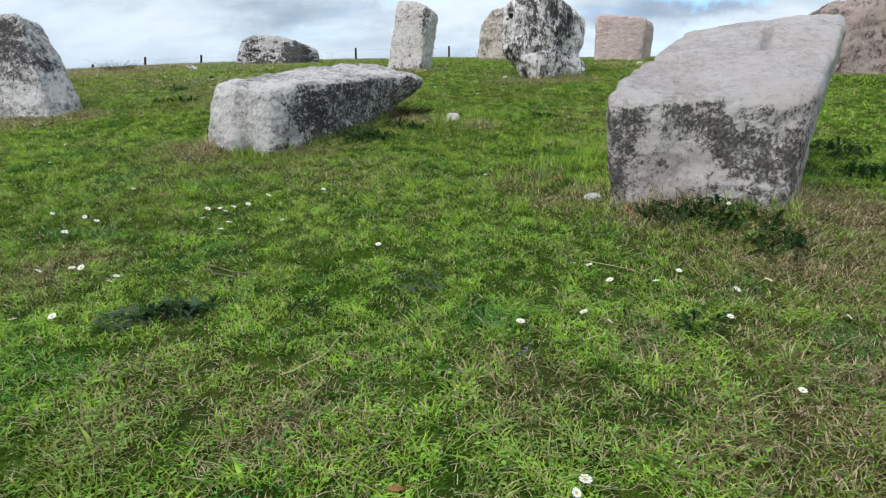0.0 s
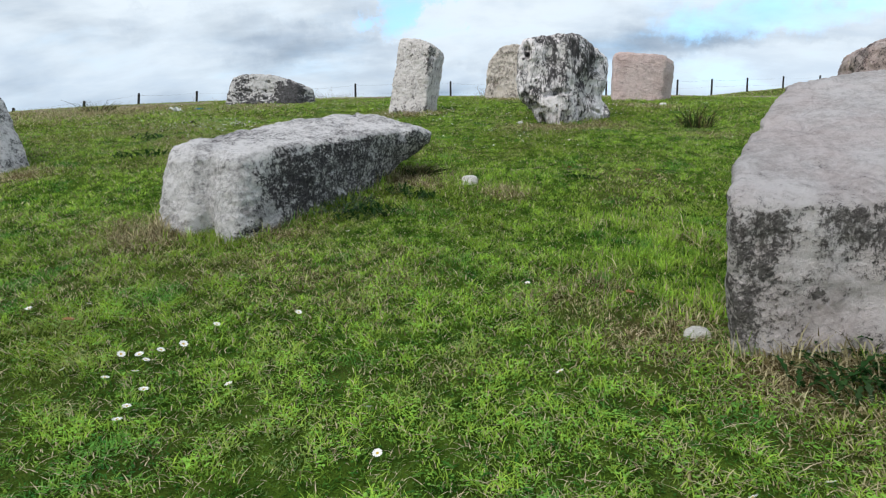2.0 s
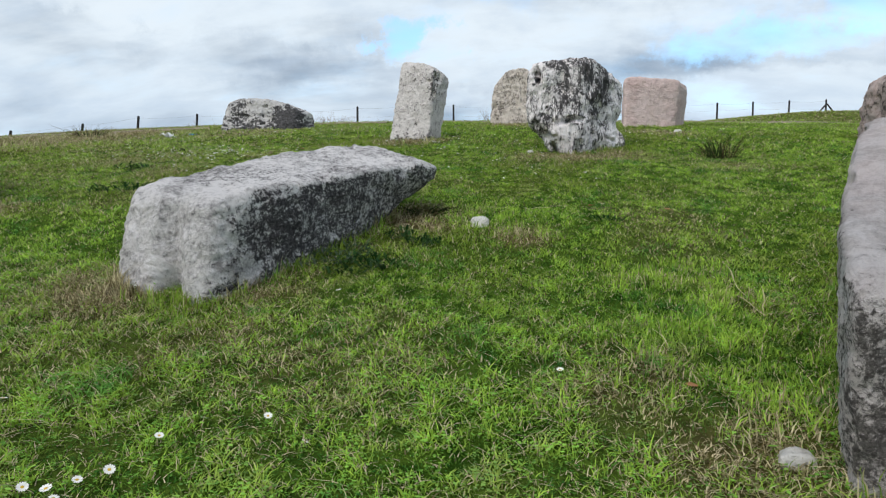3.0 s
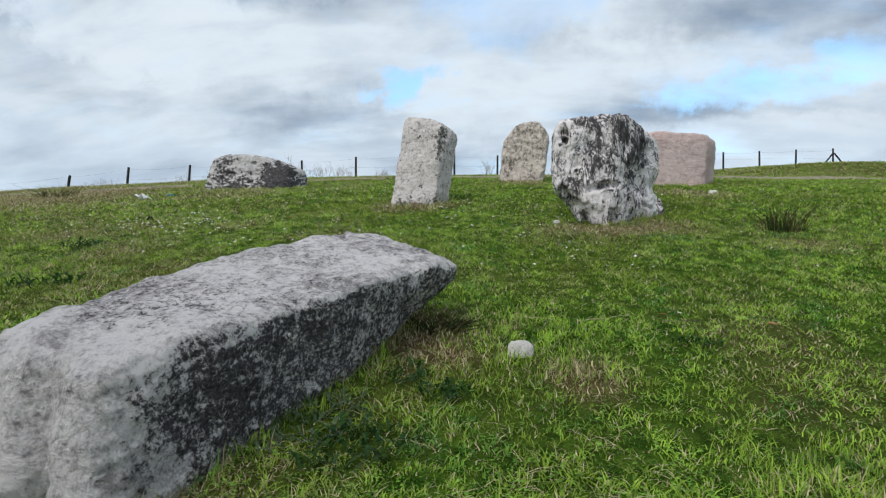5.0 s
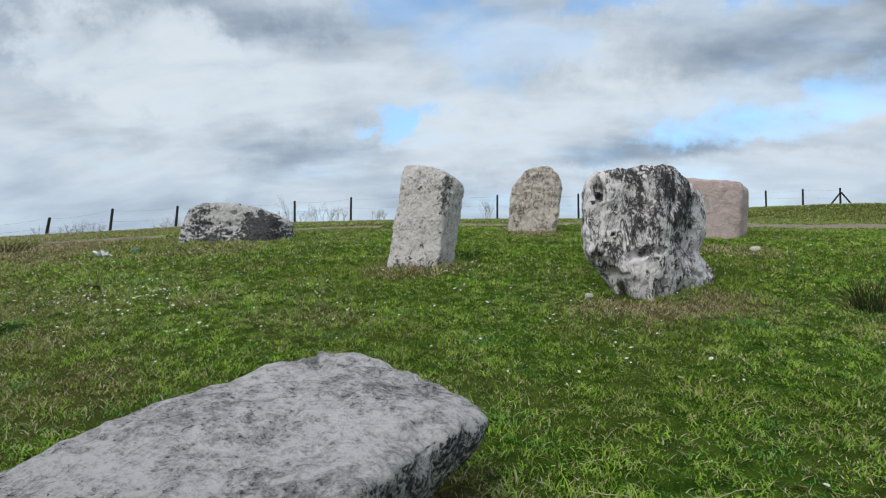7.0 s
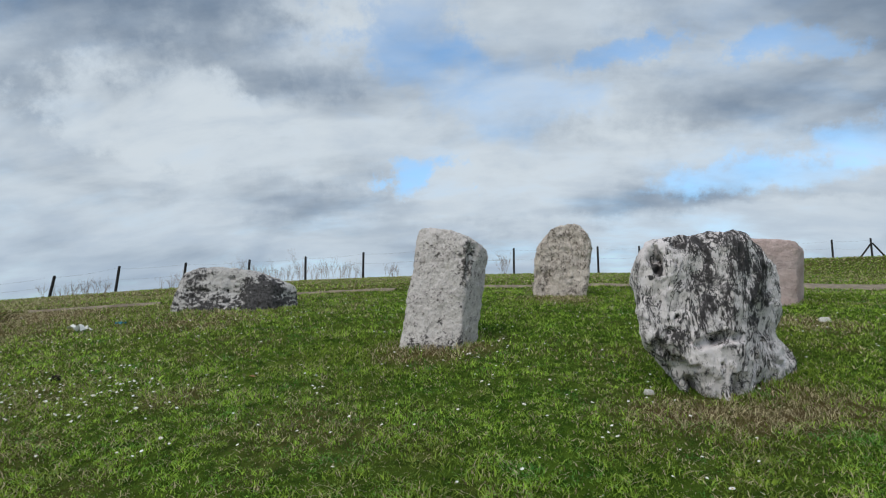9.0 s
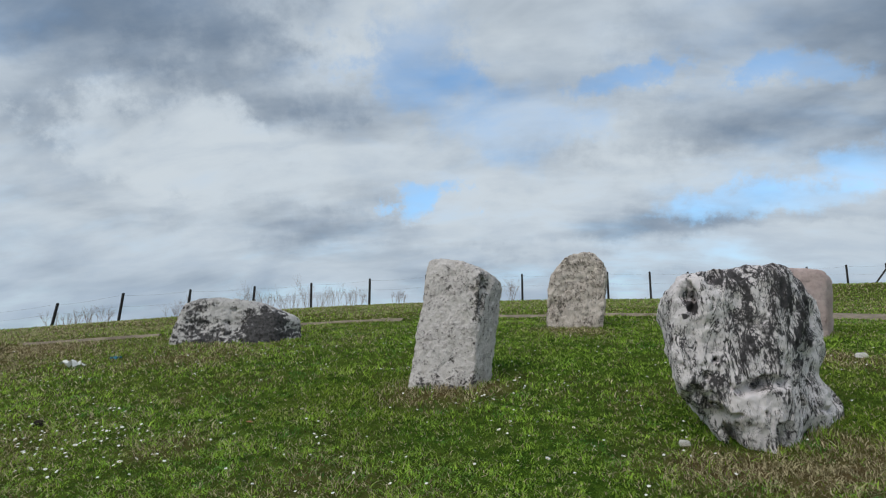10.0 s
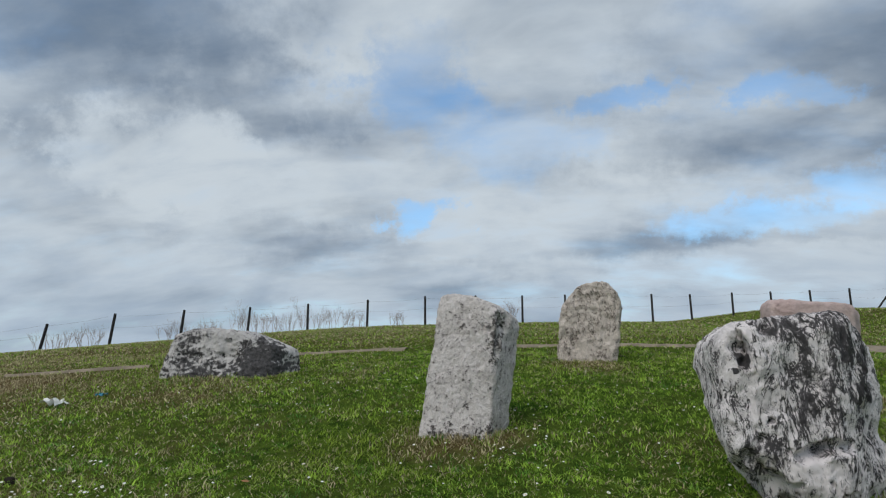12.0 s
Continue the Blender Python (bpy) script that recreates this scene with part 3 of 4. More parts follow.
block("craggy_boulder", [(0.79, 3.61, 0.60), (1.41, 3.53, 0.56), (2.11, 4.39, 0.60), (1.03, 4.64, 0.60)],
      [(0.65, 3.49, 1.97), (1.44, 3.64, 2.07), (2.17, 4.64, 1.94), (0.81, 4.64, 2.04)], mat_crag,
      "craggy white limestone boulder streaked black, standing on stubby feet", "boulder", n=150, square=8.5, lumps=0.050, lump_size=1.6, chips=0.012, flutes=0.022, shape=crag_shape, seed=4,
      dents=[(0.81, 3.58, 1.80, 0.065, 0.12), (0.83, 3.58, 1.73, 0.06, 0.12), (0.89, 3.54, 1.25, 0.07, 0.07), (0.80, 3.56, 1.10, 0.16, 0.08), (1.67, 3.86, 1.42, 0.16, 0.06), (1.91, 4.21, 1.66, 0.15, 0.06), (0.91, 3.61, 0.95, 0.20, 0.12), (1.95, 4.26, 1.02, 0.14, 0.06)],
      cracks=[((1.10, 3.54, 1.17), (1.25, 3.57, 1.21), 0.06, 0.10), ((1.25, 3.57, 1.21), (1.45, 3.62, 1.22), 0.05, 0.09), ((1.00, 3.60, 2.00), (0.94, 3.60, 1.86), 0.05, 0.07), ((0.94, 3.60, 1.86), (0.84, 3.62, 1.84), 0.04, 0.05), ((0.81, 3.6, 1.74), (0.90, 3.58, 1.60), 0.035, 0.04),
              ((0.95, 3.50, 2.02), (1.17, 3.52, 1.96), 0.035, 0.05), ((1.51, 3.64, 1.95), (1.47, 3.58, 1.1), 0.045, 0.05), ((1.65, 3.82, 1.7), (1.59, 3.76, 0.95), 0.05, 0.08), ((1.59, 3.76, 1.30), (1.85, 4.06, 1.36), 0.04, 0.06),
              ((1.05, 3.46, 1.18), (0.87, 3.46, 1.08), 0.04, 0.06), ((0.63, 3.46, 1.52), (0.73, 3.46, 1.40), 0.03, 0.035), ((1.71, 3.91, 1.02), (1.95, 4.21, 0.98), 0.035, 0.05)],
      # black lichen patches; the hole, cracks and undercut have shade painted in
      stains_shade=[(1.08, 3.60, 2.00, 0.18, 0.10), (1.28, 3.56, 1.21, 0.08, 0.14), (0.96, 3.6, 1.92, 0.09, 0.12), (1.41, 3.62, 1.85, 0.40, 0.09), (1.30, 3.56, 1.45, 0.28, 0.07), (1.80, 4.01, 1.75, 0.40, 0.10), (1.65, 3.86, 1.35, 0.25, 0.07), (0.81, 3.60, 1.80, 0.055, 0.5), (0.83, 3.60, 1.74, 0.06, 0.5), (0.88, 3.54, 1.24, 0.09, 0.12),
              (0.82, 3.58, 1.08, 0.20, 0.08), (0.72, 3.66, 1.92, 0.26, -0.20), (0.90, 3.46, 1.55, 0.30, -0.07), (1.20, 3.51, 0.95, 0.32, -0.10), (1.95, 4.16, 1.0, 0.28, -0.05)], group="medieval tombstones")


def arch_shape(p, u, v, t):
    s = (u - 0.55) / 0.55
    p.z -= 0.42 * min(1.0, abs(s)) ** 2.6 * max(0.0, t - 0.35) / 0.65
    p.x += 0.05 * t
    return p


block("headstone", [(-0.01, 8.85, 1.50), (0.88, 8.81, 1.46), (0.90, 9.15, 1.50), (0.03, 9.21, 1.52)],
      [(0.04, 8.87, 2.98), (0.97, 8.87, 3.01), (0.99, 9.17, 2.98), (0.06, 9.19, 2.96)], mat_stele,
      "upright brownish headstone with a rounded top and worn carving", "tombstone", n=64, square=9, lumps=0.025, lump_size=2.6, chips=0.022, flutes=0.020, shape=arch_shape, seed=5,
      dents=[(0.28, 8.9, 2.05, 0.16, 0.05), (0.12, 8.9, 2.12, 0.12, 0.04), (0.0, 8.9, 2.66, 0.09, 0.05)], group="medieval tombstones")

block("tombstone_chest", [(2.66, 7.69, 1.30), (3.70, 7.91, 1.28), (4.08, 8.56, 1.36), (2.79, 8.59, 1.40)],
      [(2.70, 7.77, 2.58), (3.84, 7.96, 2.52), (4.16, 8.52, 2.46), (2.85, 8.54, 2.62)], mat_pink,
      "squat pinkish limestone chest-shaped block with rounded edges", "tombstone", n=40, square=9, lumps=0.022, lump_size=1.6, chips=0.012, seed=6, group="medieval tombstones")


def hump_shape(p, u, v, t):
    p.z -= 0.26 * t * max(0.0, u - 0.50) ** 1.3 / 0.40
    p.x -= 0.16 * t * (1 - u) ** 2
    p.z -= 0.04 * t * max(0.0, 0.15 - u) / 0.15
    return p


block("low_boulder", [(-5.61, 7.36, 1.30), (-4.04, 7.41, 1.35), (-3.60, 8.11, 1.45), (-5.52, 8.41, 1.45)],
      [(-5.30, 7.56, 2.24), (-3.96, 7.61, 2.27), (-3.73, 8.01, 2.22), (-5.24, 8.21, 2.24)], mat_far,
      "low rounded grey boulder with dark lichen, half sunk in grass", "boulder", n=70, square=9, lumps=0.045, lump_size=1.5, chips=0.014, flutes=0.012, shape=hump_shape, seed=7,
      # front darker low down and to the right, paler on top
      stains_shade=[(-5.0, 7.42, 1.65, 0.5, 0.10), (-4.15, 7.45, 1.75, 0.45, 0.16), (-3.85, 7.6, 1.95, 0.35, 0.08), (-4.75, 7.5, 2.15, 0.45, -0.08)], dents=[(-4.62, 7.45, 1.85, 0.25, 0.08), (-5.1, 7.45, 1.8, 0.2, 0.06)],
      cracks=[((-4.45, 7.45, 2.15), (-4.6, 7.42, 1.75), 0.06, 0.06), ((-5.2, 7.42, 2.05), (-5.0, 7.42, 1.85), 0.05, 0.04)], group="medieval tombstones")

block("tombstone_pillar", [(-5.60, -0.05, -0.20), (-4.36, 0.09, -0.15), (-4.26, 0.65, -0.05), (-5.55, 0.65, -0.05)],
      [(-5.63, 0.31, 1.27), (-4.89, 0.37, 1.26), (-4.87, 0.75, 1.21), (-5.58, 0.85, 1.24)], mat_slab,
      "tapering grey-white limestone pillar with dark lichen near the top", "tombstone", n=54, square=13, lumps=0.028, lump_size=1.7, chips=0.013, seed=8, stains_shade=[(-5.1, 0.3, 1.0, 0.45, 0.07), (-4.7, 0.35, 0.7, 0.3, 0.05), (-4.7, 0.2, 0.15, 0.5, -0.08)], group="medieval tombstones")

block("rusty_boulder", [(5.98, 4.69, 0.60), (7.70, 4.64, 0.55), (7.89, 5.99, 0.80), (6.02, 6.09, 0.85)],
      [(5.94, 4.74, 2.03), (7.60, 4.74, 2.23), (7.70, 5.84, 2.22), (6.07, 5.89, 2.07)], mat_rust,
      "large reddish-grey rough stone block in the grass", "boulder", n=44, square=6, lumps=0.06, lump_size=1.6, chips=0.03, flutes=0.01, seed=9, group="medieval tombstones")


def small_stone(name, x, y, size, tall, mat, label, seed):
    z = height(x, y)
    a, b = size, size * 0.7
    block(name, [(x - a, y - b, z - 0.04), (x + a, y - b, z - 0.04), (x + a, y + b, z - 0.03), (x - a, y + b, z - 0.03)],
          [(x - a * 0.9, y - b * 0.8, z + tall), (x + a * 0.9, y - b * 0.8, z + tall), (x + a * 0.8, y + b * 0.8, z + tall), (x - a * 0.8, y + b * 0.8, z + tall)],
          mat, label, "stone", n=14, square=3.5, lumps=size * 0.16, lump_size=0.8 / size, chips=size * 0.06, seed=seed)


small_stone("small_stone", 0.24, -0.02, 0.075, 0.070, mat_pebble, "small rounded white stone lying in the grass", 11)
small_stone("small_stone", 1.33, -2.64, 0.06, 0.035, mat_pebble, "small broken pinkish-white stone beside the block", 12)
small_stone("small_stone", 0.74, 3.70, 0.04, 0.035, mat_pebble, "small pale stone lying under the craggy boulder", 13)
small_stone("small_stone", 3.46, 6.67, 0.07, 0.05, mat_pebble, "small pale stone lying in the grass", 14)
small_stone("dung_clod", -4.31, 3.79, 0.05, 0.045, mat_dung, "dark crumbly clod of old dung on the grass", 15)


# ---- fence ----
def tube(verts, faces, p, q, r0, r1, k=5):
    p, q = Vector(p), Vector(q)
    d = (q - p).normalized()
    a = d.orthogonal().normalized()
    b = d.cross(a)
    s = len(verts)
    for c, r in ((p, r0), (q, r1)):
        verts += [tuple(c + r * (a * math.cos(2 * math.pi * i / k) + b * math.sin(2 * math.pi * i / k))) for i in range(k)]
    faces += [(s + i, s + (i + 1) % k, s + k + (i + 1) % k, s + k + i) for i in range(k)]
    faces.append(tuple(range(s + k, s + 2 * k)))


def child(name, verts, faces, mat, parent, label="", smooth=False):
    ob = mesh_object(name, verts, faces, mat, smooth)
    ob.parent = parent
    if label:
        tagged(ob, label)
    return ob


POSTS = [(-20.6, 18.4), (-18.37, 19.77), (-16.61, 21.19), (-14.5, 22.6), (-12.1, 23.7), (-9.75, 24.6), (-7.29, 25.4), (-4.9, 26.9), (-2.65, 28.6), (-0.37, 30.4), (1.85, 30.5), (4.05, 30.6),
         (6.18, 30.65), (8.29, 31.4), (10.4, 31.6), (12.5, 32.1), (14.8, 32.9), (17.2, 33.8), (19.9, 35.0)]
POST_TOPS = [2.90, 3.32, 3.81, 4.06, 4.26, 4.46, 4.70, 5.00, 5.20, 5.38, 5.40, 5.40, 5.38, 5.42, 5.50, 5.58, 5.72, 5.90, 6.10]


def build_fence():
    fence = new("fence")
    fence.location = (0, 0, 0)
    tagged(fence, "wire fence on dark posts along the hilltop", "fence")
    tops = []
    for i, ((x, y), h) in enumerate(zip(POSTS, POST_TOPS)):
        z = height(x, y)
        h -= z
        lean = (0.24, 0.24, 0.16, 0.12, 0.08)[i] if i < 5 else 0.016 * math.sin(i * 2.3)
        top = (x + lean, y, z + h)
        verts, faces = [], []
        tube(verts, faces, (x, y, z - 0.3), top, 0.058, 0.052, 8)
        tube(verts, faces, top, (top[0], top[1], top[2] + 0.02), 0.052, 0.03, 8)
        child("post", verts, faces, mat_post, fence)
        tops.append((x, y, z, h, lean))
    for level in (0.93, 0.58):
        for a, b in zip(tops, tops[1:]):
            verts, faces = [], []
            k = 5
            pts = []
            for j in range(k + 1):
                s = j / k
                pts.append((a[0] + (b[0] - a[0]) * s + a[4] * level * (1 - s), a[1] + (b[1] - a[1]) * s - 0.06,
                            (a[2] + a[3] * level) * (1 - s) + (b[2] + b[3] * level) * s - 0.05 * math.sin(math.pi * s)))
            for p, q in zip(pts, pts[1:]):
                tube(verts, faces, p, q, 0.0028, 0.0028, 4)
            child("wire", verts, faces, mat_wire, fence)
    x, y, z, h, _ = tops[-1]
    for dx in (-0.95, 0.95):
        verts, faces = [], []
        tube(verts, faces, (x + dx, y - 0.1, height(x + dx, y) - 0.1), (x + 0.03 * dx, y - 0.06, z + h * 0.8), 0.05, 0.045, 7)
        child("brace", verts, faces, mat_post, fence)
    return fence


build_fence()


# ---- bare shrubs behind the fence ----
def shrub(x, y, tall, wide, stems, seed):
    rng = random.Random(seed)
    z = height(x, y)
    verts, faces = [], []

    def grow(p, d, length, r, depth):
        q = p + d * length
        tube(verts, faces, p, q, r, r * 0.6, 4)
        if depth == 0:
            return
        for _ in range(rng.choice((2, 3, 3))):
            e = (d + Vector((rng.uniform(-0.55, 0.55), rng.uniform(-0.55, 0.55), rng.uniform(-0.05, 0.5)))).normalized()
            grow(p + d * length * rng.uniform(0.45, 1.0), e, length * rng.uniform(0.55, 0.8), r * 0.62, depth - 1)

    for _ in range(stems):
        d = Vector((rng.uniform(-0.35, 0.35), rng.uniform(-0.3, 0.3), 1)).normalized()
        grow(Vector((rng.uniform(-wide, wide), rng.uniform(-0.3, 0.3), -0.1)), d, tall * rng.uniform(0.32, 0.48), 0.0065, 3)
    ob = mesh_object("bare_shrub", verts, faces, mat_twig, False)
    ob.location = (x, y, z)
    tagged(ob, "leafless thorny shrub behind the wire fence", "shrub", "shrubs behind the fence")


for i, (x, y, tall, wide, stems) in enumerate([
        (-18.9, 21.0, 1.0, 0.5, 6), (-17.6, 21.2, 1.1, 0.4, 6), (-15.3, 23.6, 1.2, 0.35, 5), (-14.0, 24.2, 1.1, 0.4, 6), (-12.9, 24.8, 1.7, 0.25, 5), (-12.0, 25.0, 1.5, 0.3, 5),
        (-11.2, 25.6, 1.2, 0.4, 5), (-10.2, 26.2, 1.7, 0.4, 6), (-9.2, 26.6, 1.3, 0.4, 6), (-8.3, 27.0, 1.2, 0.3, 5), (-6.5, 28.0, 0.9, 0.3, 4), (-0.95, 30.3, 1.55, 0.1, 3)]):
    shrub(x, y, tall, wide * 1.5, stems + 8, 40 + i)


# ---- turf ----
def clumps(x, y, size, seed):
    """Smooth random field from 0 to 1 with lumps of the given size."""
    table = np.random.default_rng(seed).random((257, 257))
    fx, fy = (x / size) % 256, (y / size) % 256
    ix, iy = fx.astype(int), fy.astype(int)
    fx, fy = fx - ix, fy - iy
    fx, fy = fx * fx * (3 - 2 * fx), fy * fy * (3 - 2 * fy)
    return (table[iy, ix] * (1 - fx) + table[iy, ix + 1] * fx) * (1 - fy) + (table[iy + 1, ix] * (1 - fx) + table[iy + 1, ix + 1] * fx) * fy


def blades(name, mat, zones, label, category, seed, curl=0.6, flat_leaf=False):
    """Grass as one object: zones of (x0, x1, y0, y1, number, height, width)."""
    rng = np.random.default_rng(seed)
    all_v, all_f, all_d, all_g, start = [], [], [], [], 0
    for zone in zones:
        if len(zone) == 4:      # a fringe round the foot of a stone
            poly, number, tall, wide = zone
            ring = np.array(poly + poly[:1])
            e, s = rng.integers(0, len(poly), number), rng.random(number)[:, None]
            pts = ring[e] * (1 - s) + ring[e + 1] * s
            out = pts - ring[:-1].mean(0)
            out /= np.linalg.norm(out, axis=1)[:, None]
            pts = pts + out * (np.abs(rng.normal(0, 0.07, number)) - 0.03)[:, None]
            x, y = pts[:, 0], pts[:, 1]
            x0, x1, y0, y1 = x.min(), x.max(), y.min(), y.max()
        else:
            x0, x1, y0, y1, number, tall, wide = zone
            blur = 0.13 * min(x1 - x0, y1 - y0) if y1 > -2 and y0 < 0 or y0 < -2 else 0.02
            x, y = rng.uniform(x0, x1, number) + rng.normal(0, blur, number), rng.uniform(y0, y1, number) + rng.normal(0, blur, number)
            keep = np.abs(x + 0.10 * y) < 1.6 + 0.92 * (y + 7.5) + (99 if y0 < -9 else 0.0) + rng.normal(0, 0.5, number)
            x, y = x[keep], y[keep]
            x0, x1, y0, y1 = x.min(), x.max(), y.min(), y.max()
        # a coarse lookup of height and dryness, read between its points
        step = 0.08 if y1 - y0 < 8 else 0.25
        gx, gy = np.arange(x0 - step, x1 + 2 * step, step), np.arange(y0 - step, y1 + 2 * step, step)
        gh = np.array([[height(a, b) for a in gx] for b in gy])
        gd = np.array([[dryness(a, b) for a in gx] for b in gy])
        gt = np.array([[track_gap(a, b) if b > 5.5 else 9.0 for a in gx] for b in gy])
        fx, fy = (x - gx[0]) / step, (y - gy[0]) / step
        ix, iy = fx.astype(int), fy.astype(int)
        fx, fy = fx - ix, fy - iy

        def read(g):
            return (g[iy, ix] * (1 - fx) + g[iy, ix + 1] * fx) * (1 - fy) + (g[iy + 1, ix] * (1 - fx) + g[iy + 1, ix + 1] * fx) * fy

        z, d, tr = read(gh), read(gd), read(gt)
        ok = tr > 0.04 + 0.16 * rng.random(len(x)) + 0.50 * np.clip((x - 2.5) / 2.5, 0, 1)
        grown = 0.42 * clumps(x, y, 0.10, 5) + 0.46 * clumps(x + 0.3 * y, y, 0.045, 6) + 0.12 * clumps(x, y, 0.34, 7)
        grown = np.clip((grown - 0.5) * 1.9 + 0.5, 0, 1)
        ok &= rng.random(len(x)) < 0.42 + 0.95 * grown
        x, y, z, d, grown = x[ok], y[ok], z[ok], d[ok], grown[ok]
        m = len(x)
        patch = 0.95 + 0.22 * np.sin(x * 2.1 + 1.3 * np.sin(y * 1.7)) * np.sin(y * 2.6 + np.sin(x * 1.1))
        hgt = tall * rng.lognormal(0, 0.22, m) * patch * (1 + 0.5 * d) * (0.5 + 1.0 * grown)
        wid = wide * rng.uniform(0.8, 1.55, m)
        a = rng.uniform(0, 2 * math.pi, m)
        bend = hgt * curl * rng.uniform(0.2, 1.6, m)
        b = a + rng.normal(0, 0.5, m)
        ux, uy = np.cos(a + math.pi / 2), np.sin(a + math.pi / 2)
        bx, by = np.cos(b) * bend, np.sin(b) * bend
        base = np.stack([x, y, z - 0.001], 1)
        side = np.stack([ux * wid / 2, uy * wid / 2, np.zeros(m)], 1)
        mid = base + np.stack([bx * 0.35, by * 0.35, hgt * (0.62 if not flat_leaf else 0.95)], 1)
        tip = base + np.stack([bx, by, hgt * (1.0 if not flat_leaf else 0.85)], 1)
        if flat_leaf:
            v = np.stack([mid, mid + (tip - mid) * 0.5 + side, tip, mid + (tip - mid) * 0.5 - side], 1)
            f = np.array([[0, 1, 2, 3]])
        else:
            v = np.stack([base - side, base + side, mid + side * 0.8, mid - side * 0.8, tip], 1)
            f = None
        k = v.shape[1]
        idx = start + np.arange(m)[:, None] * k
        if flat_leaf:
            all_f.append(("q", idx + np.arange(4)[None, :]))
        else:
            all_f.append(("q", idx + np.array([0, 1, 2, 3])[None, :]))
            all_f.append(("t", idx + np.array([3, 2, 4])[None, :]))
        all_v.append(v.reshape(-1, 3))
        all_d.append(np.repeat(d, k))
        all_g.append(np.repeat(grown, k))
        start += m * k
    verts = np.concatenate(all_v).astype(np.float32)
    loops = np.concatenate([f.reshape(-1) for _, f in all_f]).astype(np.int32)
    sizes = np.concatenate([np.full(len(f), 4 if kind == "q" else 3) for kind, f in all_f]).astype(np.int32)
    starts = np.concatenate([[0], np.cumsum(sizes)[:-1]]).astype(np.int32)
    me = bpy.data.meshes.new(name)
    me.vertices.add(len(verts))
    me.vertices.foreach_set("co", verts.reshape(-1))
    me.loops.add(len(loops))
    me.loops.foreach_set("vertex_index", loops)
    me.polygons.add(len(sizes))
    me.polygons.foreach_set("loop_start", starts)
    me.update(calc_edges=True)
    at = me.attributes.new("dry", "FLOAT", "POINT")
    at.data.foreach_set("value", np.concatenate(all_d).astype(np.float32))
    at = me.attributes.new("grown", "FLOAT", "POINT")
    at.data.foreach_set("value", np.concatenate(all_g).astype(np.float32))
    me.materials.append(mat)
    return tagged(new(name, me), label, category, kind="stuff")


blades("grass", mat_blade, [
    (-2.8, 3.4, -5.5, -3.0, 170000, 0.019, 0.0040),
    (-4.2, 3.8, -3.0, -1.0, 120000, 0.021, 0.0046),
    (-6.5, 5.0, -1.0, 4.0, 250000, 0.019, 0.0052),
    (-11.0, 9.0, 4.0, 10.0, 150000, 0.025, 0.0075),
    (-20.0, 16.0, 10.0, 20.0, 90000, 0.026, 0.014),
    (-26.0, 24.0, 20.0, 37.0, 50000, 0.034, 0.028),
    (-13.0, -4.0, -10.5, 5.0, 42000, 0.024, 0.012),
    (3.8, 13.0, -10.5, 5.0, 42000, 0.024, 0.012),
    (-5.0, 4.5, -10.5, -5.4, 24000, 0.024, 0.012)], "short meadow grass, green with drier straw-coloured tufts", "grass", 21, 1.5)
blades("clover", mat_leaf, [
    (-2.8, 3.4, -5.5, -3.0, 110000, 0.017, 0.010),
    (-4.2, 3.8, -3.0, -1.0, 70000, 0.018, 0.011),
    (-6.0, 5.0, -1.0, 4.0, 90000, 0.019, 0.012)], "low clover and small broad leaves among the grass", "clover", 22, 0.9, True)
blades("dead_grass", mat_straw, [
    (-2.8, 3.4, -5.5, -3.0, 24000, 0.020, 0.0026),
    (-4.2, 3.8, -3.0, -1.0, 19000, 0.021, 0.0030),
    (-6.0, 5.0, -1.0, 4.0, 20000, 0.022, 0.0036),
    (-10.0, 9.0, 4.0, 11.0, 5000, 0.022, 0.005)], "thin dry straws lying in the turf", "dry grass", 23, 3.0)

FEET = [  # outlines of the stones at the ground
    [(-1.75, -1.44), (-1.08, -1.62), (-0.42, 0.15), (-1.1, 0.45)],
    [(1.46, -2.80), (2.33, -2.96), (2.93, -1.35), (2.20, -1.25)],
    [(-1.54, 4.98), (-0.88, 4.96), (-0.72, 5.36), (-1.42, 5.45)],
    [(0.98, 3.80), (1.36, 3.60), (2.02, 4.33), (1.06, 4.6)],
    [(-0.04, 8.84), (0.84, 8.80), (0.86, 9.16), (0.0, 9.22)],
    [(2.68, 7.69), (3.72, 7.91), (4.08, 8.55), (2.80, 8.58)],
    [(-5.72, 7.36), (-4.00, 7.40), (-3.56, 8.1), (-5.55, 8.4)],
    [(-5.55, 0.0), (-4.32, 0.12), (-4.20, 0.70), (-5.50, 0.70)],
    [(5.55, 4.80), (7.40, 4.75), (7.60, 6.10), (5.60, 6.20)],
]
blades("tall_grass", mat_blade, [(f, 1900 if i < 2 else 1300, 0.058 if i < 2 else 0.034, 0.0045 if i < 2 else 0.006) for i, f in enumerate(FEET)] + [(1.0, 1.75, -2.5, -0.8, 5200, 0.045, 0.0042), (0.0, 0.7, -0.35, 0.5, 1600, 0.035, 0.0044)],
       "longer half-dry grass round the feet of the stones", "grass", 24, 0.7)


# ---- daisies ----
def disc(verts, faces, z0, r, n, dome):
    s = len(verts)
    verts.append((0, 0, z0 + dome))
    verts.extend((r * math.cos(2 * math.pi * i / n), r * math.sin(2 * math.pi * i / n), z0) for i in range(n))
    faces.extend((s, s + 1 + i, s + 1 + (i + 1) % n) for i in range(n))


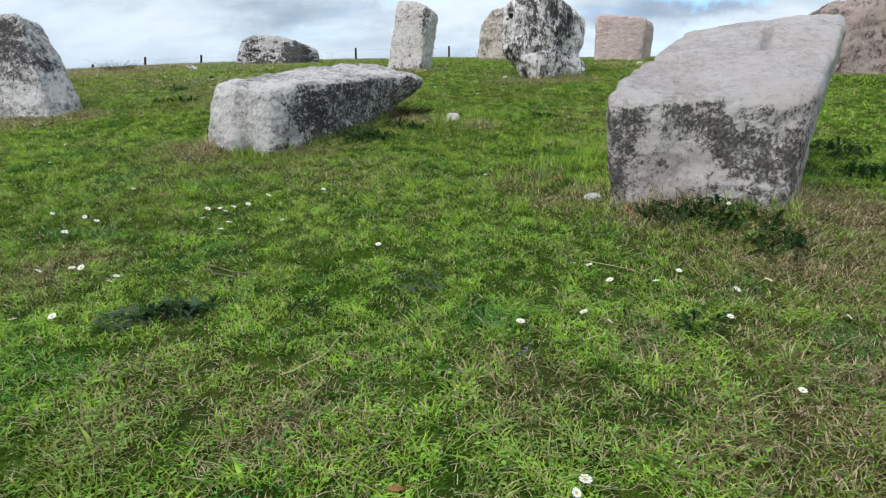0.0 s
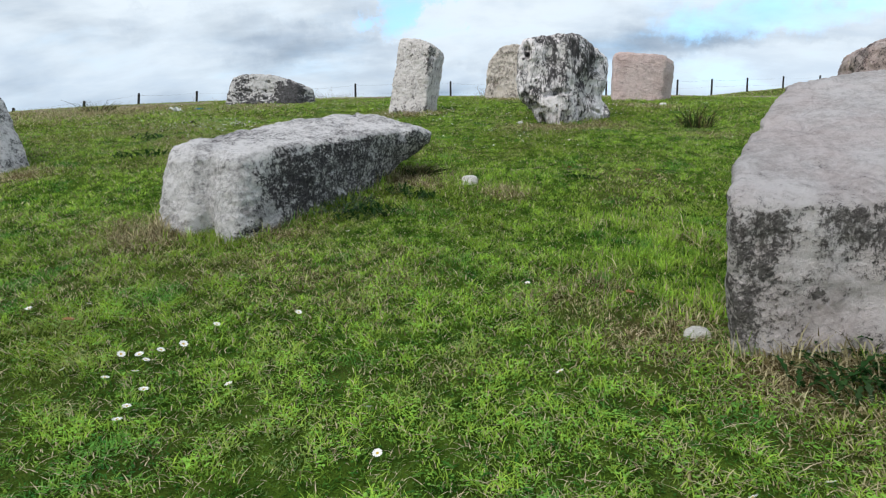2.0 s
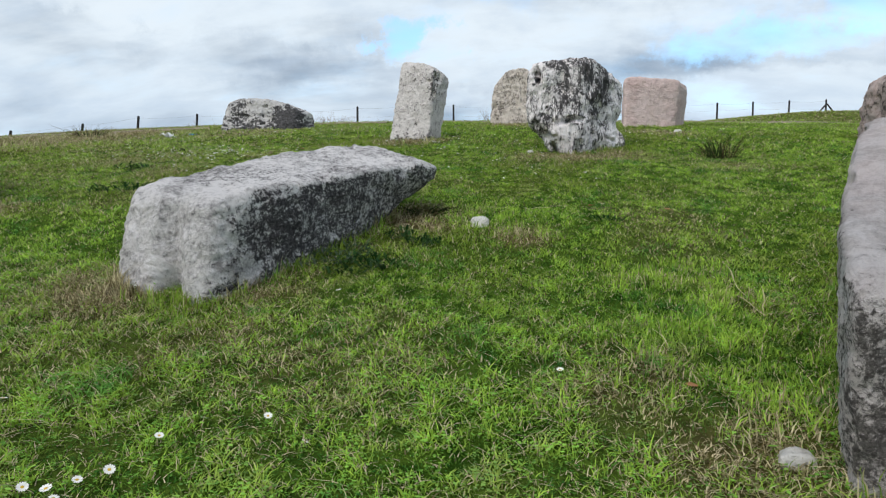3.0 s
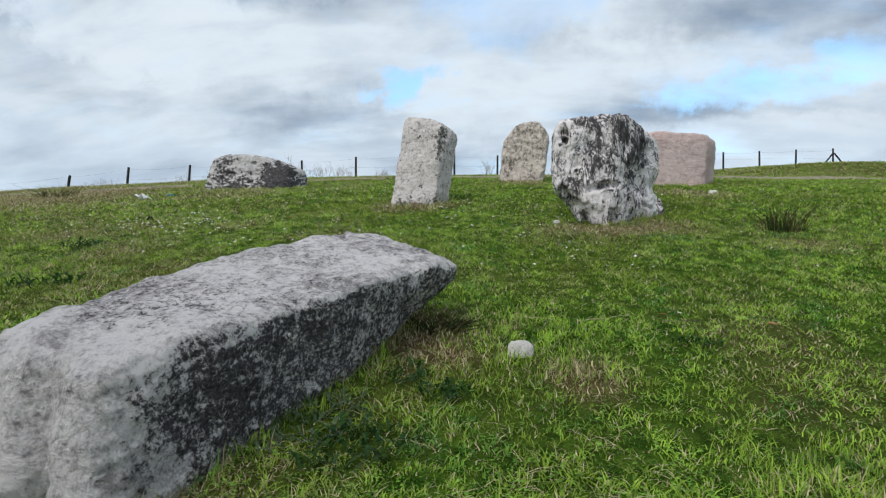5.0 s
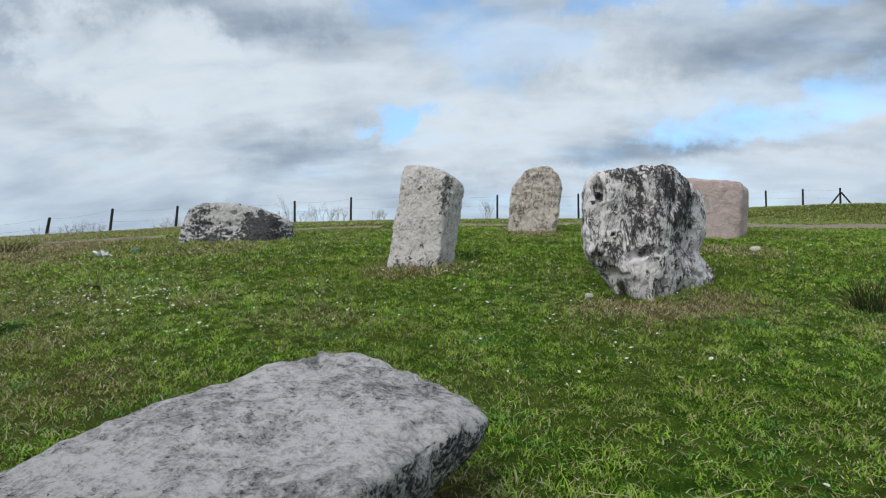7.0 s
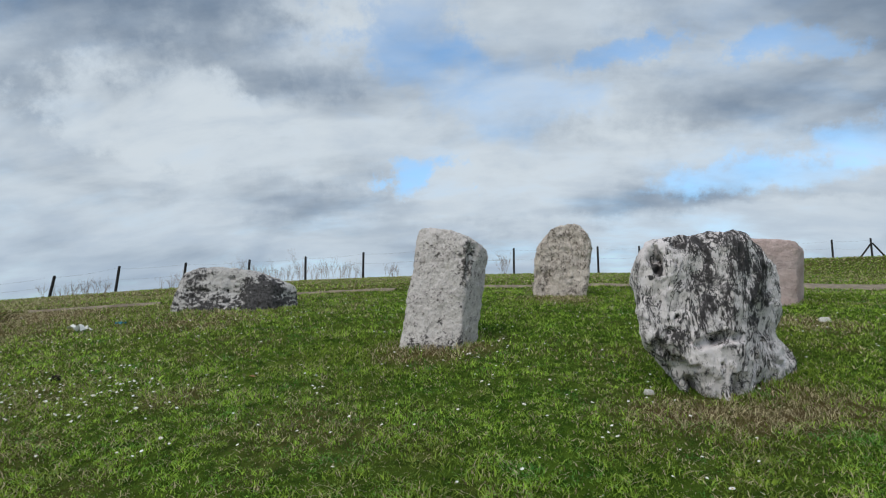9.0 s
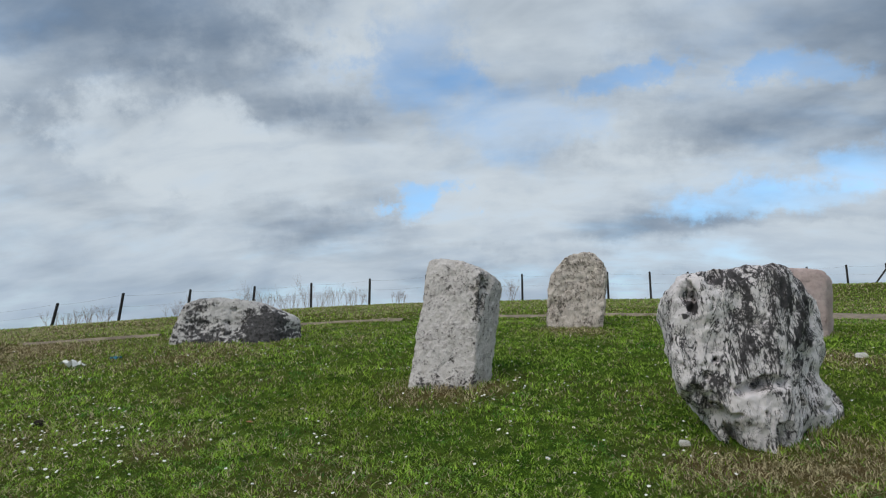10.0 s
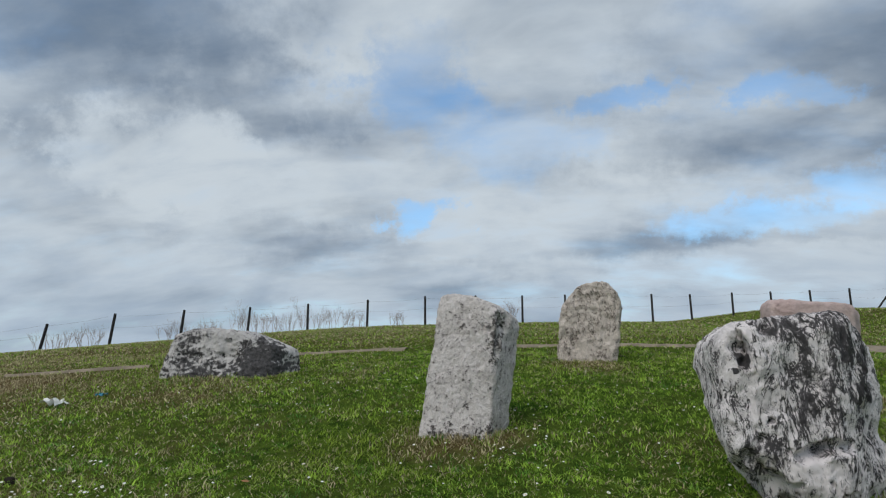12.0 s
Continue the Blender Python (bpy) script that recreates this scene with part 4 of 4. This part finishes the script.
def daisy_meshes():
    """Stem, ring of petals and yellow heart of one daisy, about 2 cm wide."""
    sv, sf, pv, pf, hv, hf = [], [], [], [], [], []
    tube(sv, sf, (0, 0, -0.01), (0.004, 0, 0.030), 0.0011, 0.0009, 4)
    for i in range(14):
        a, z = 2 * math.pi * i / 14, 0.032 + 0.0012 * (i % 2)
        c, d = Vector((math.cos(a), math.sin(a), 0)), Vector((-math.sin(a), math.cos(a), 0))
        k = len(pv)
        for r, wide, up in ((0.003, 0.0012, 0.0), (0.009, 0.0026, 0.0016), (0.0135, 0.0015, 0.0024)):
            pv += [tuple(c * r + d * wide + Vector((0.004, 0, z + up))), tuple(c * r - d * wide + Vector((0.004, 0, z + up)))]
        pf += [(k, k + 1, k + 3, k + 2), (k + 2, k + 3, k + 5, k + 4)]
    disc(hv, hf, 0.0335, 0.0042, 9, 0.0025)
    hv = [(x + 0.004, y, z) for x, y, z in hv]
    return (sv, sf), (pv, pf), (hv, hf)


def build_daisies():
    (sv, sf), (pv, pf), (hv, hf) = daisy_meshes()
    first = new("daisy")
    tagged(first, "white daisy with a yellow heart in the short grass", "flower", "daisies in the grass")
    child("stem", sv, sf, mat_stem, first)
    child("petals", pv, pf, mat_petal, first)
    child("heart", hv, hf, mat_heart, first, "yellow heart")
    rng = random.Random(31)
    spots = NEAR_LEFT + NEAR_RIGHT + UPHILL + BY_PILLAR
    for i, (x, y) in enumerate(spots):
        size = rng.uniform(0.95, 1.3)
        m = pose(x, y, height(x, y), rng.uniform(-28, 28) + 12, rng.uniform(-25, 25), rng.uniform(0, 360)) @ Matrix.Scale(size, 4)
        if i == 0:
            first.matrix_basis = m
        else:
            first.scale = (size, size, size)
            copy_thing(first, pose(x, y, height(x, y), rng.uniform(-28, 28) + 12, rng.uniform(-25, 25), rng.uniform(0, 360)))
    first.scale = (1, 1, 1)


NEAR_LEFT = [(-3.24, -1.41), (-2.7, -2.0), (-3.06, -1.36), (-2.78, -1.54), (-1.86, -3.07), (-1.57, -3.36), (-1.54, -3.36), (-1.64, -3.07), (-1.5, -3.18), (-1.4, -2.53), (-1.08, -3.07), (-1.63, -2.6),
             (-1.33, -3.84), (-1.16, -3.8), (-1.12, -3.78), (-0.92, -3.92), (-0.9, -3.88), (-1.03, -4.04), (-0.92, -4.22), (-1.05, -4.28), (-0.7, -4.32), (-0.96, -2.95), (-0.86, -2.96), (-0.82, -2.99),
             (-0.81, -2.91), (-0.81, -3.08), (-0.7, -3.19), (-0.7, -3.28), (-0.68, -3.36), (-0.9, -3.13), (-0.75, -2.86)]
NEAR_RIGHT = [(-0.68, -2.7), (-0.58, -2.6), (-0.37, -2.56), (-0.2, -2.69), (-0.4, -3.13), (0.12, -3.24), (0.19, -3.43), (0.44, -4.08), (0.67, -2.16), (0.78, -2.95), (1.12, -3.57), (1.21, -3.58), (1.24, -3.52),
              (1.46, -3.45), (1.27, -3.73), (1.46, -3.73), (1.57, -3.61), (1.85, -3.6), (1.74, -3.78), (1.9, -3.7), (1.66, -4.0), (1.13, -4.04), (1.19, -4.08), (0.87, -4.14), (2.09, -3.95), (2.13, -3.99),
              (1.73, -4.42), (1.02, -4.87), (0.99, -4.89), (-0.43, -1.43), (2.0, -2.95), (1.23, 0.6)]
UPHILL = [(-3.79, 3.8), (-3.5, 3.41), (-3.59, 2.91), (-3.9, 3.74), (-4.77, 3.27), (-5.01, 3.22), (-2.51, 2.55), (-2.2, 2.42), (-2.03, 2.78), (0.38, 2.99), (0.37, 2.8), (0.74, 1.98), (0.98, 1.9), (0.98, 1.68),
          (0.92, 2.12), (0.81, 2.15), (1.28, 2.02), (-0.65, 4.54), (-0.72, 4.46), (0.26, 4.1), (0.17, 2.08), (-4.36, 3.41), (-3.92, 2.84), (-2.97, 3.1), (-4.15, 3.42)]
BY_PILLAR = [(-0.66, 4.66), (-0.63, 4.57), (-0.6, 4.67), (-0.44, 5.15), (-0.14, 4.85), (0.0, 3.9), (0.27, 3.37), (-0.53, 3.81), (-0.46, 3.86), (-0.7, 3.4), (-0.22, 3.28), (-0.24, 3.99), (-3.53, 3.73), (-3.63, 3.56),
             (-3.58, 3.41), (-3.8, 3.62), (-3.58, 3.31), (-3.59, 3.63), (-3.02, 3.03), (-3.68, 3.08), (-4.95, 4.71), (-2.2, 4.2), (-2.55, 3.76), (-1.92, 4.16)]
build_daisies()


def far_daisies():
    """The many small daisies scattered up the slope, as one object."""
    rng = random.Random(33)
    verts, faces = [], []
    patches = [(-3.6, 3.4, 0.7, 60), (-4.6, 3.6, 0.9, 45), (-3.0, 3.6, 1.2, 40), (0.6, 2.4, 1.0, 22), (0.2, 4.0, 1.1, 30), (-0.7, 4.7, 0.5, 16), (-4.2, 6.2, 1.2, 45), (-2.0, 6.5, 1.8, 60), (0.8, 6.6, 1.6, 40),
               (2.5, 5.6, 1.4, 20), (3.4, 2.6, 1.6, 12), (-6.0, 5.0, 1.5, 40), (-1.6, 3.0, 1.2, 30), (4.5, 7.5, 1.8, 14)]
    for px, py, r, count in patches:
        for _ in range(count):
            x, y = rng.gauss(px, r * 0.6), rng.gauss(py, r * 0.6)
            size, z = rng.uniform(0.008, 0.013), height(x, y) + rng.uniform(0.026, 0.045)
            tilt = Vector((rng.uniform(-0.35, 0.35), -0.35 + rng.uniform(-0.3, 0.3), 1)).normalized()
            a = tilt.orthogonal().normalized()
            b = tilt.cross(a)
            c = Vector((x, y, z))
            s = len(verts)
            verts.append(tuple(c + tilt * 0.004))
            verts.extend(tuple(c + size * (1.0 if i % 2 else 0.8) * (a * math.cos(math.pi * i / 5) + b * math.sin(math.pi * i / 5))) for i in range(10))
            faces.extend((s, s + 1 + i, s + 1 + (i + 1) % 10) for i in range(10))
    tagged(mesh_object("daisies", verts, faces, mat_petal, False), "white daisies scattered up the grassy slope", "flowers", kind="stuff")


far_daisies()


# ---- weeds, tufts, sticks, litter ----
def rosette(name, x, y, wide, leaves, length, mat, label, seed, stretch=1.0, turn=0.0, lift=0.5, lobes=5):
    """A low patch of jagged leaves as one mesh."""
    rng = random.Random(seed)
    verts, faces = [], []
    z0 = height(x, y)
    for _ in range(leaves):
        r, a = wide * math.sqrt(rng.random()), rng.uniform(0, 2 * math.pi)
        lx, ly = r * math.cos(a) * stretch, r * math.sin(a)
        px, py = lx * math.cos(turn) - ly * math.sin(turn), lx * math.sin(turn) + ly * math.cos(turn)
        base = Vector((px, py, height(x + px, y + py) - z0 + 0.008))
        d = rng.uniform(0, 2 * math.pi)
        c, side = Vector((math.cos(d), math.sin(d), 0)), Vector((-math.sin(d), math.cos(d), 0))
        size, up = length * rng.uniform(0.6, 1.25), lift * rng.uniform(0.4, 1.3)
        s = len(verts)
        k = 2 * lobes
        for j in range(k + 1):
            q = j / k
            half = size * 0.17 * math.sin(math.pi * (0.12 + 0.86 * q)) * (1.0 if j % 2 else 0.35)
            mid = base + c * size * q + Vector((0, 0, size * up * math.sin(math.pi * 0.62 * q)))
            verts += [tuple(mid + side * half + Vector((0, 0, half * 0.4))), tuple(mid), tuple(mid - side * half + Vector((0, 0, half * 0.4)))]
            if j:
                a0, b0 = s + 3 * (j - 1), s + 3 * j
                faces += [(a0, b0, b0 + 1, a0 + 1), (a0 + 1, b0 + 1, b0 + 2, a0 + 2)]
    ob = mesh_object(name, verts, faces, mat, False)
    ob.location = (x, y, z0)
    return tagged(ob, label, "weed", "weeds in the turf", "stuff")


for i, (x, y, wide, leaves, length, mat, stretch, turn) in enumerate([
        (1.80, -2.98, 0.20, 110, 0.075, mat_weed, 1.3, 0.0), (2.02, -3.16, 0.17, 90, 0.07, mat_weed, 1.6, -0.3), (2.10, -3.36, 0.12, 50, 0.06, mat_weed, 1.4, 0.1), (1.56, -4.04, 0.09, 50, 0.05, mat_weed, 1.5, 0.2),
        (-0.56, -4.18, 0.085, 90, 0.06, mat_silver, 2.6, 0.42), (-0.48, -4.13, 0.07, 70, 0.055, mat_weed, 2.2, 0.42), (0.05, -4.05, 0.07, 40, 0.04, mat_weed, 1.3, 0.0),
        (-0.40, -0.98, 0.16, 90, 0.07, mat_weed, 1.6, 0.3), (-0.12, -0.52, 0.10, 50, 0.06, mat_weed, 1.3, 0.2), (-0.62, -0.82, 0.17, 150, 0.05, mat_silver, 1.6, 0.8), (-0.30, -0.35, 0.10, 40, 0.06, mat_weed, 1.3, 0.6),
        (3.45, -1.2, 0.22, 90, 0.08, mat_weed, 1.4, 0.9), (3.30, -1.9, 0.16, 70, 0.08, mat_weed, 1.3, 0.9), (0.55, -3.62, 0.22, 90, 0.04, mat_leaf, 1.6, 0.0), (0.42, -3.82, 0.10, 50, 0.045, mat_silver, 1.5, 0.0), (1.05, -3.25, 0.14, 50, 0.04, mat_leaf, 1.4, 0.2),
        (-3.4, 1.0, 0.16, 50, 0.08, mat_weed, 1.8, 0.1), (-4.2, 2.4, 0.15, 45, 0.08, mat_weed, 1.5, 0.0), (1.15, 0.15, 0.07, 30, 0.04, mat_weed, 1.2, 0.0), (1.28, 0.15, 0.06, 26, 0.04, mat_weed, 1.2, 0.0)]):
    label = {mat_weed: "dark green thistle leaves low in the turf", mat_silver: "silvery grey-green wormwood patch low in the turf", mat_leaf: "patch of deep green clover in the turf"}[mat]
    rosette({mat_weed: "thistle", mat_silver: "wormwood", mat_leaf: "clover_patch"}[mat], x, y, wide, leaves, length * (1.0 if mat is mat_leaf else 1.12), mat, label, 60 + i, stretch, turn, 0.3 if mat is mat_leaf else 0.58)


def rush_tuft(x, y, stems, tall, spread_out, seed, label):
    rng = random.Random(seed)
    verts, faces = [], []
    for _ in range(stems):
        a, r = rng.uniform(0, 2 * math.pi), spread_out * math.sqrt(rng.random())
        p = Vector((r * math.cos(a) * 1.5, r * math.sin(a), -0.02))
        lean = Vector((p.x * 0.9 + rng.uniform(-0.10, 0.10), p.y * 0.8 + rng.uniform(-0.1, 0.1), 0))
        h = tall * rng.uniform(0.35, 1.0)
        q = p + lean * 0.35 + Vector((0, 0, h * 0.6))
        tube(verts, faces, p, q, 0.0042, 0.0034, 3)
        tube(verts, faces, q, p + lean + Vector((0, 0, h)), 0.0034, 0.0012, 3)
    ob = mesh_object("rush_tuft", verts, faces, mat_rush, False)
    ob.location = (x, y, height(x, y))
    tagged(ob, label, "grass tuft", kind="stuff")


rush_tuft(3.12, 3.45, 120, 0.34, 0.13, 90, "dark tuft of stiff rushes with withered base")
rush_tuft(-0.26, 0.30, 120, 0.10, 0.11, 91, "withered brown grass tuft under the slab end")
rush_tuft(-7.9, 6.6, 70, 0.24, 0.25, 92, "tall dry grass tuft on the slope")


def stick(name, pts, r, mat, label, category, seed):
    rng = random.Random(seed)
    verts, faces = [], []
    x0, y0 = pts[0]
    z0 = height(x0, y0)
    line = []
    for (ax, ay), (bx, by) in zip(pts, pts[1:]):
        for j in range(4):
            s = j / 4
            x, y = ax + (bx - ax) * s, ay + (by - ay) * s
            line.append(Vector((x - x0 + rng.uniform(-0.008, 0.008), y - y0 + rng.uniform(-0.01, 0.01), height(x, y) - z0 + 0.022 + rng.uniform(-0.004, 0.008))))
    x, y = pts[-1]
    line.append(Vector((x - x0, y - y0, height(x, y) - z0 + 0.02)))
    for i, (p, q) in enumerate(zip(line, line[1:])):
        k = 1 - 0.6 * i / len(line)
        tube(verts, faces, p, q, r * k, r * k * 0.95, 5)
        if i % 3 == 1:
            tube(verts, faces, q, q + Vector((rng.uniform(-0.05, 0.05), rng.uniform(-0.04, 0.04), 0.012)), r * 0.5, r * 0.2, 4)
    ob = mesh_object(name, verts, faces, mat, False)
    ob.location = (x0, y0, z0)
    tagged(ob, label, category)


for i, pts in enumerate([[(0.27, -4.38), (0.36, -4.40), (0.47, -4.40)], [(-0.57, -3.75), (-0.42, -3.80), (-0.30, -3.83)], [(-0.59, -3.69), (-0.40, -3.77), (-0.19, -3.77)], [(1.11, 0.49), (1.20, 0.46), (1.31, 0.47)]]):
    stick("twig", pts, 0.0032, mat_stick, "thin brown dead twig lying in the grass", "twig", 70 + i)
for i, pts in enumerate([[(0.28, 0.50), (0.46, 0.46)], [(0.60, 0.46), (0.78, 0.50), (0.95, 0.57)], [(1.74, -0.79), (1.68, -1.2), (1.67, -1.57)], [(1.63, -1.32), (1.67, -1.57)], [(1.18, -3.5), (1.42, -3.62)], [(0.1, -4.5), (0.2, -4.42), (0.24, -4.25)], [(-1.2, -4.3), (-1.05, -4.38)]]):
    stick("straw", pts, 0.0022, mat_straw, "long pale dry stalk lying in the grass", "straw", 80 + i)


def fallen_leaf(x, y, size, turn, label, seed):
    rng = random.Random(seed)
    verts, faces = [], []
    n = 7
    for i in range(n + 1):
        q = i / n
        half = size * 0.28 * math.sin(math.pi * (0.06 + 0.9 * q))
        up = size * 0.25 * (q - 0.5) ** 2 + 0.02
        for s in (-1, 0, 1):
            verts.append(((q - 0.5) * size, s * half, up + abs(s) * half * 0.5 + rng.uniform(0, 0.002)))
        if i:
            a, b = 3 * (i - 1), 3 * i
            faces += [(a, b, b + 1, a + 1), (a + 1, b + 1, b + 2, a + 2)]
    ob = mesh_object("fallen_leaf", verts, faces, mat_brown)
    ob.modifiers.new("thickness", "SOLIDIFY").thickness = 0.001
    ob.matrix_basis = pose(x, y, height(x, y), 14, 8, turn)
    tagged(ob, label, "leaf", "fallen leaves")


for i, (x, y, size, turn) in enumerate([(0.55, -4.92, 0.045, 20), (1.73, 0.46, 0.06, -25), (1.14, 0.60, 0.06, 120), (1.14, -2.23, 0.05, 10), (-1.40, -2.66, 0.05, 40), (-2.53, 3.89, 0.06, 0)]):
    fallen_leaf(x, y, size, turn, "curled brown dead leaf lying on the grass", 95 + i)


def crumpled(name, x, y, size, mat, label, seed):
    """A crumpled scrap of plastic."""
    bm = bmesh.new()
    bmesh.ops.create_grid(bm, x_segments=9, y_segments=9, size=size)
    for v in bm.verts:
        q = v.co * (3.2 / size) * 0.4 + Vector((seed, 0, 0))
        v.co += Vector((noise.noise(q), noise.noise(q + Vector((5, 0, 0))), 0)) * size * 0.4
        v.co.z = size * (0.55 + 0.75 * noise.noise(q * 1.3 + Vector((0, 9, 0))))
    me = bpy.data.meshes.new(name)
    bm.to_mesh(me)
    bm.free()
    me.materials.append(mat)
    ob = new(name, me)
    ob.modifiers.new("thickness", "SOLIDIFY").thickness = 0.002
    ob.location = (x, y, height(x, y))
    tagged(ob, label, "litter")


crumpled("plastic_scrap", -5.80, 5.92, 0.10, mat_paper, "crumpled white plastic scrap lying on the grass", 3)
crumpled("plastic_scrap", -5.6, 6.4, 0.05, mat_teal, "small crumpled blue plastic scrap lying on the grass", 5)


def blue_flower(x, y, seed):
    rng = random.Random(seed)
    flower = new("blue_flower")
    flower.location = (x, y, height(x, y))
    sv, sf, pv, pf = [], [], [], []
    tube(sv, sf, (0, 0, -0.01), (0, 0, 0.022), 0.0009, 0.0007, 4)
    for i in range(4):
        a = math.pi / 2 * i + rng.uniform(-0.2, 0.2)
        c, d = Vector((math.cos(a), math.sin(a), 0)), Vector((-math.sin(a), math.cos(a), 0))
        k = len(pv)
        pv += [(0, 0, 0.022), tuple(c * 0.004 + d * 0.003 + Vector((0, 0, 0.024))), tuple(c * 0.0065 + Vector((0, 0, 0.025))), tuple(c * 0.004 - d * 0.003 + Vector((0, 0, 0.024)))]
        pf.append((k, k + 1, k + 2, k + 3))
    child("stem", sv, sf, mat_stem, flower)
    child("petals", pv, pf, mat_blue, flower)
    tagged(flower, "tiny blue speedwell flower in the grass", "flower", "speedwell flowers")


for i, (x, y) in enumerate([(0.89, -4.29), (0.91, -4.26), (0.89, -4.31), (0.87, -4.33)]):
    blue_flower(x, y, 100 + i)
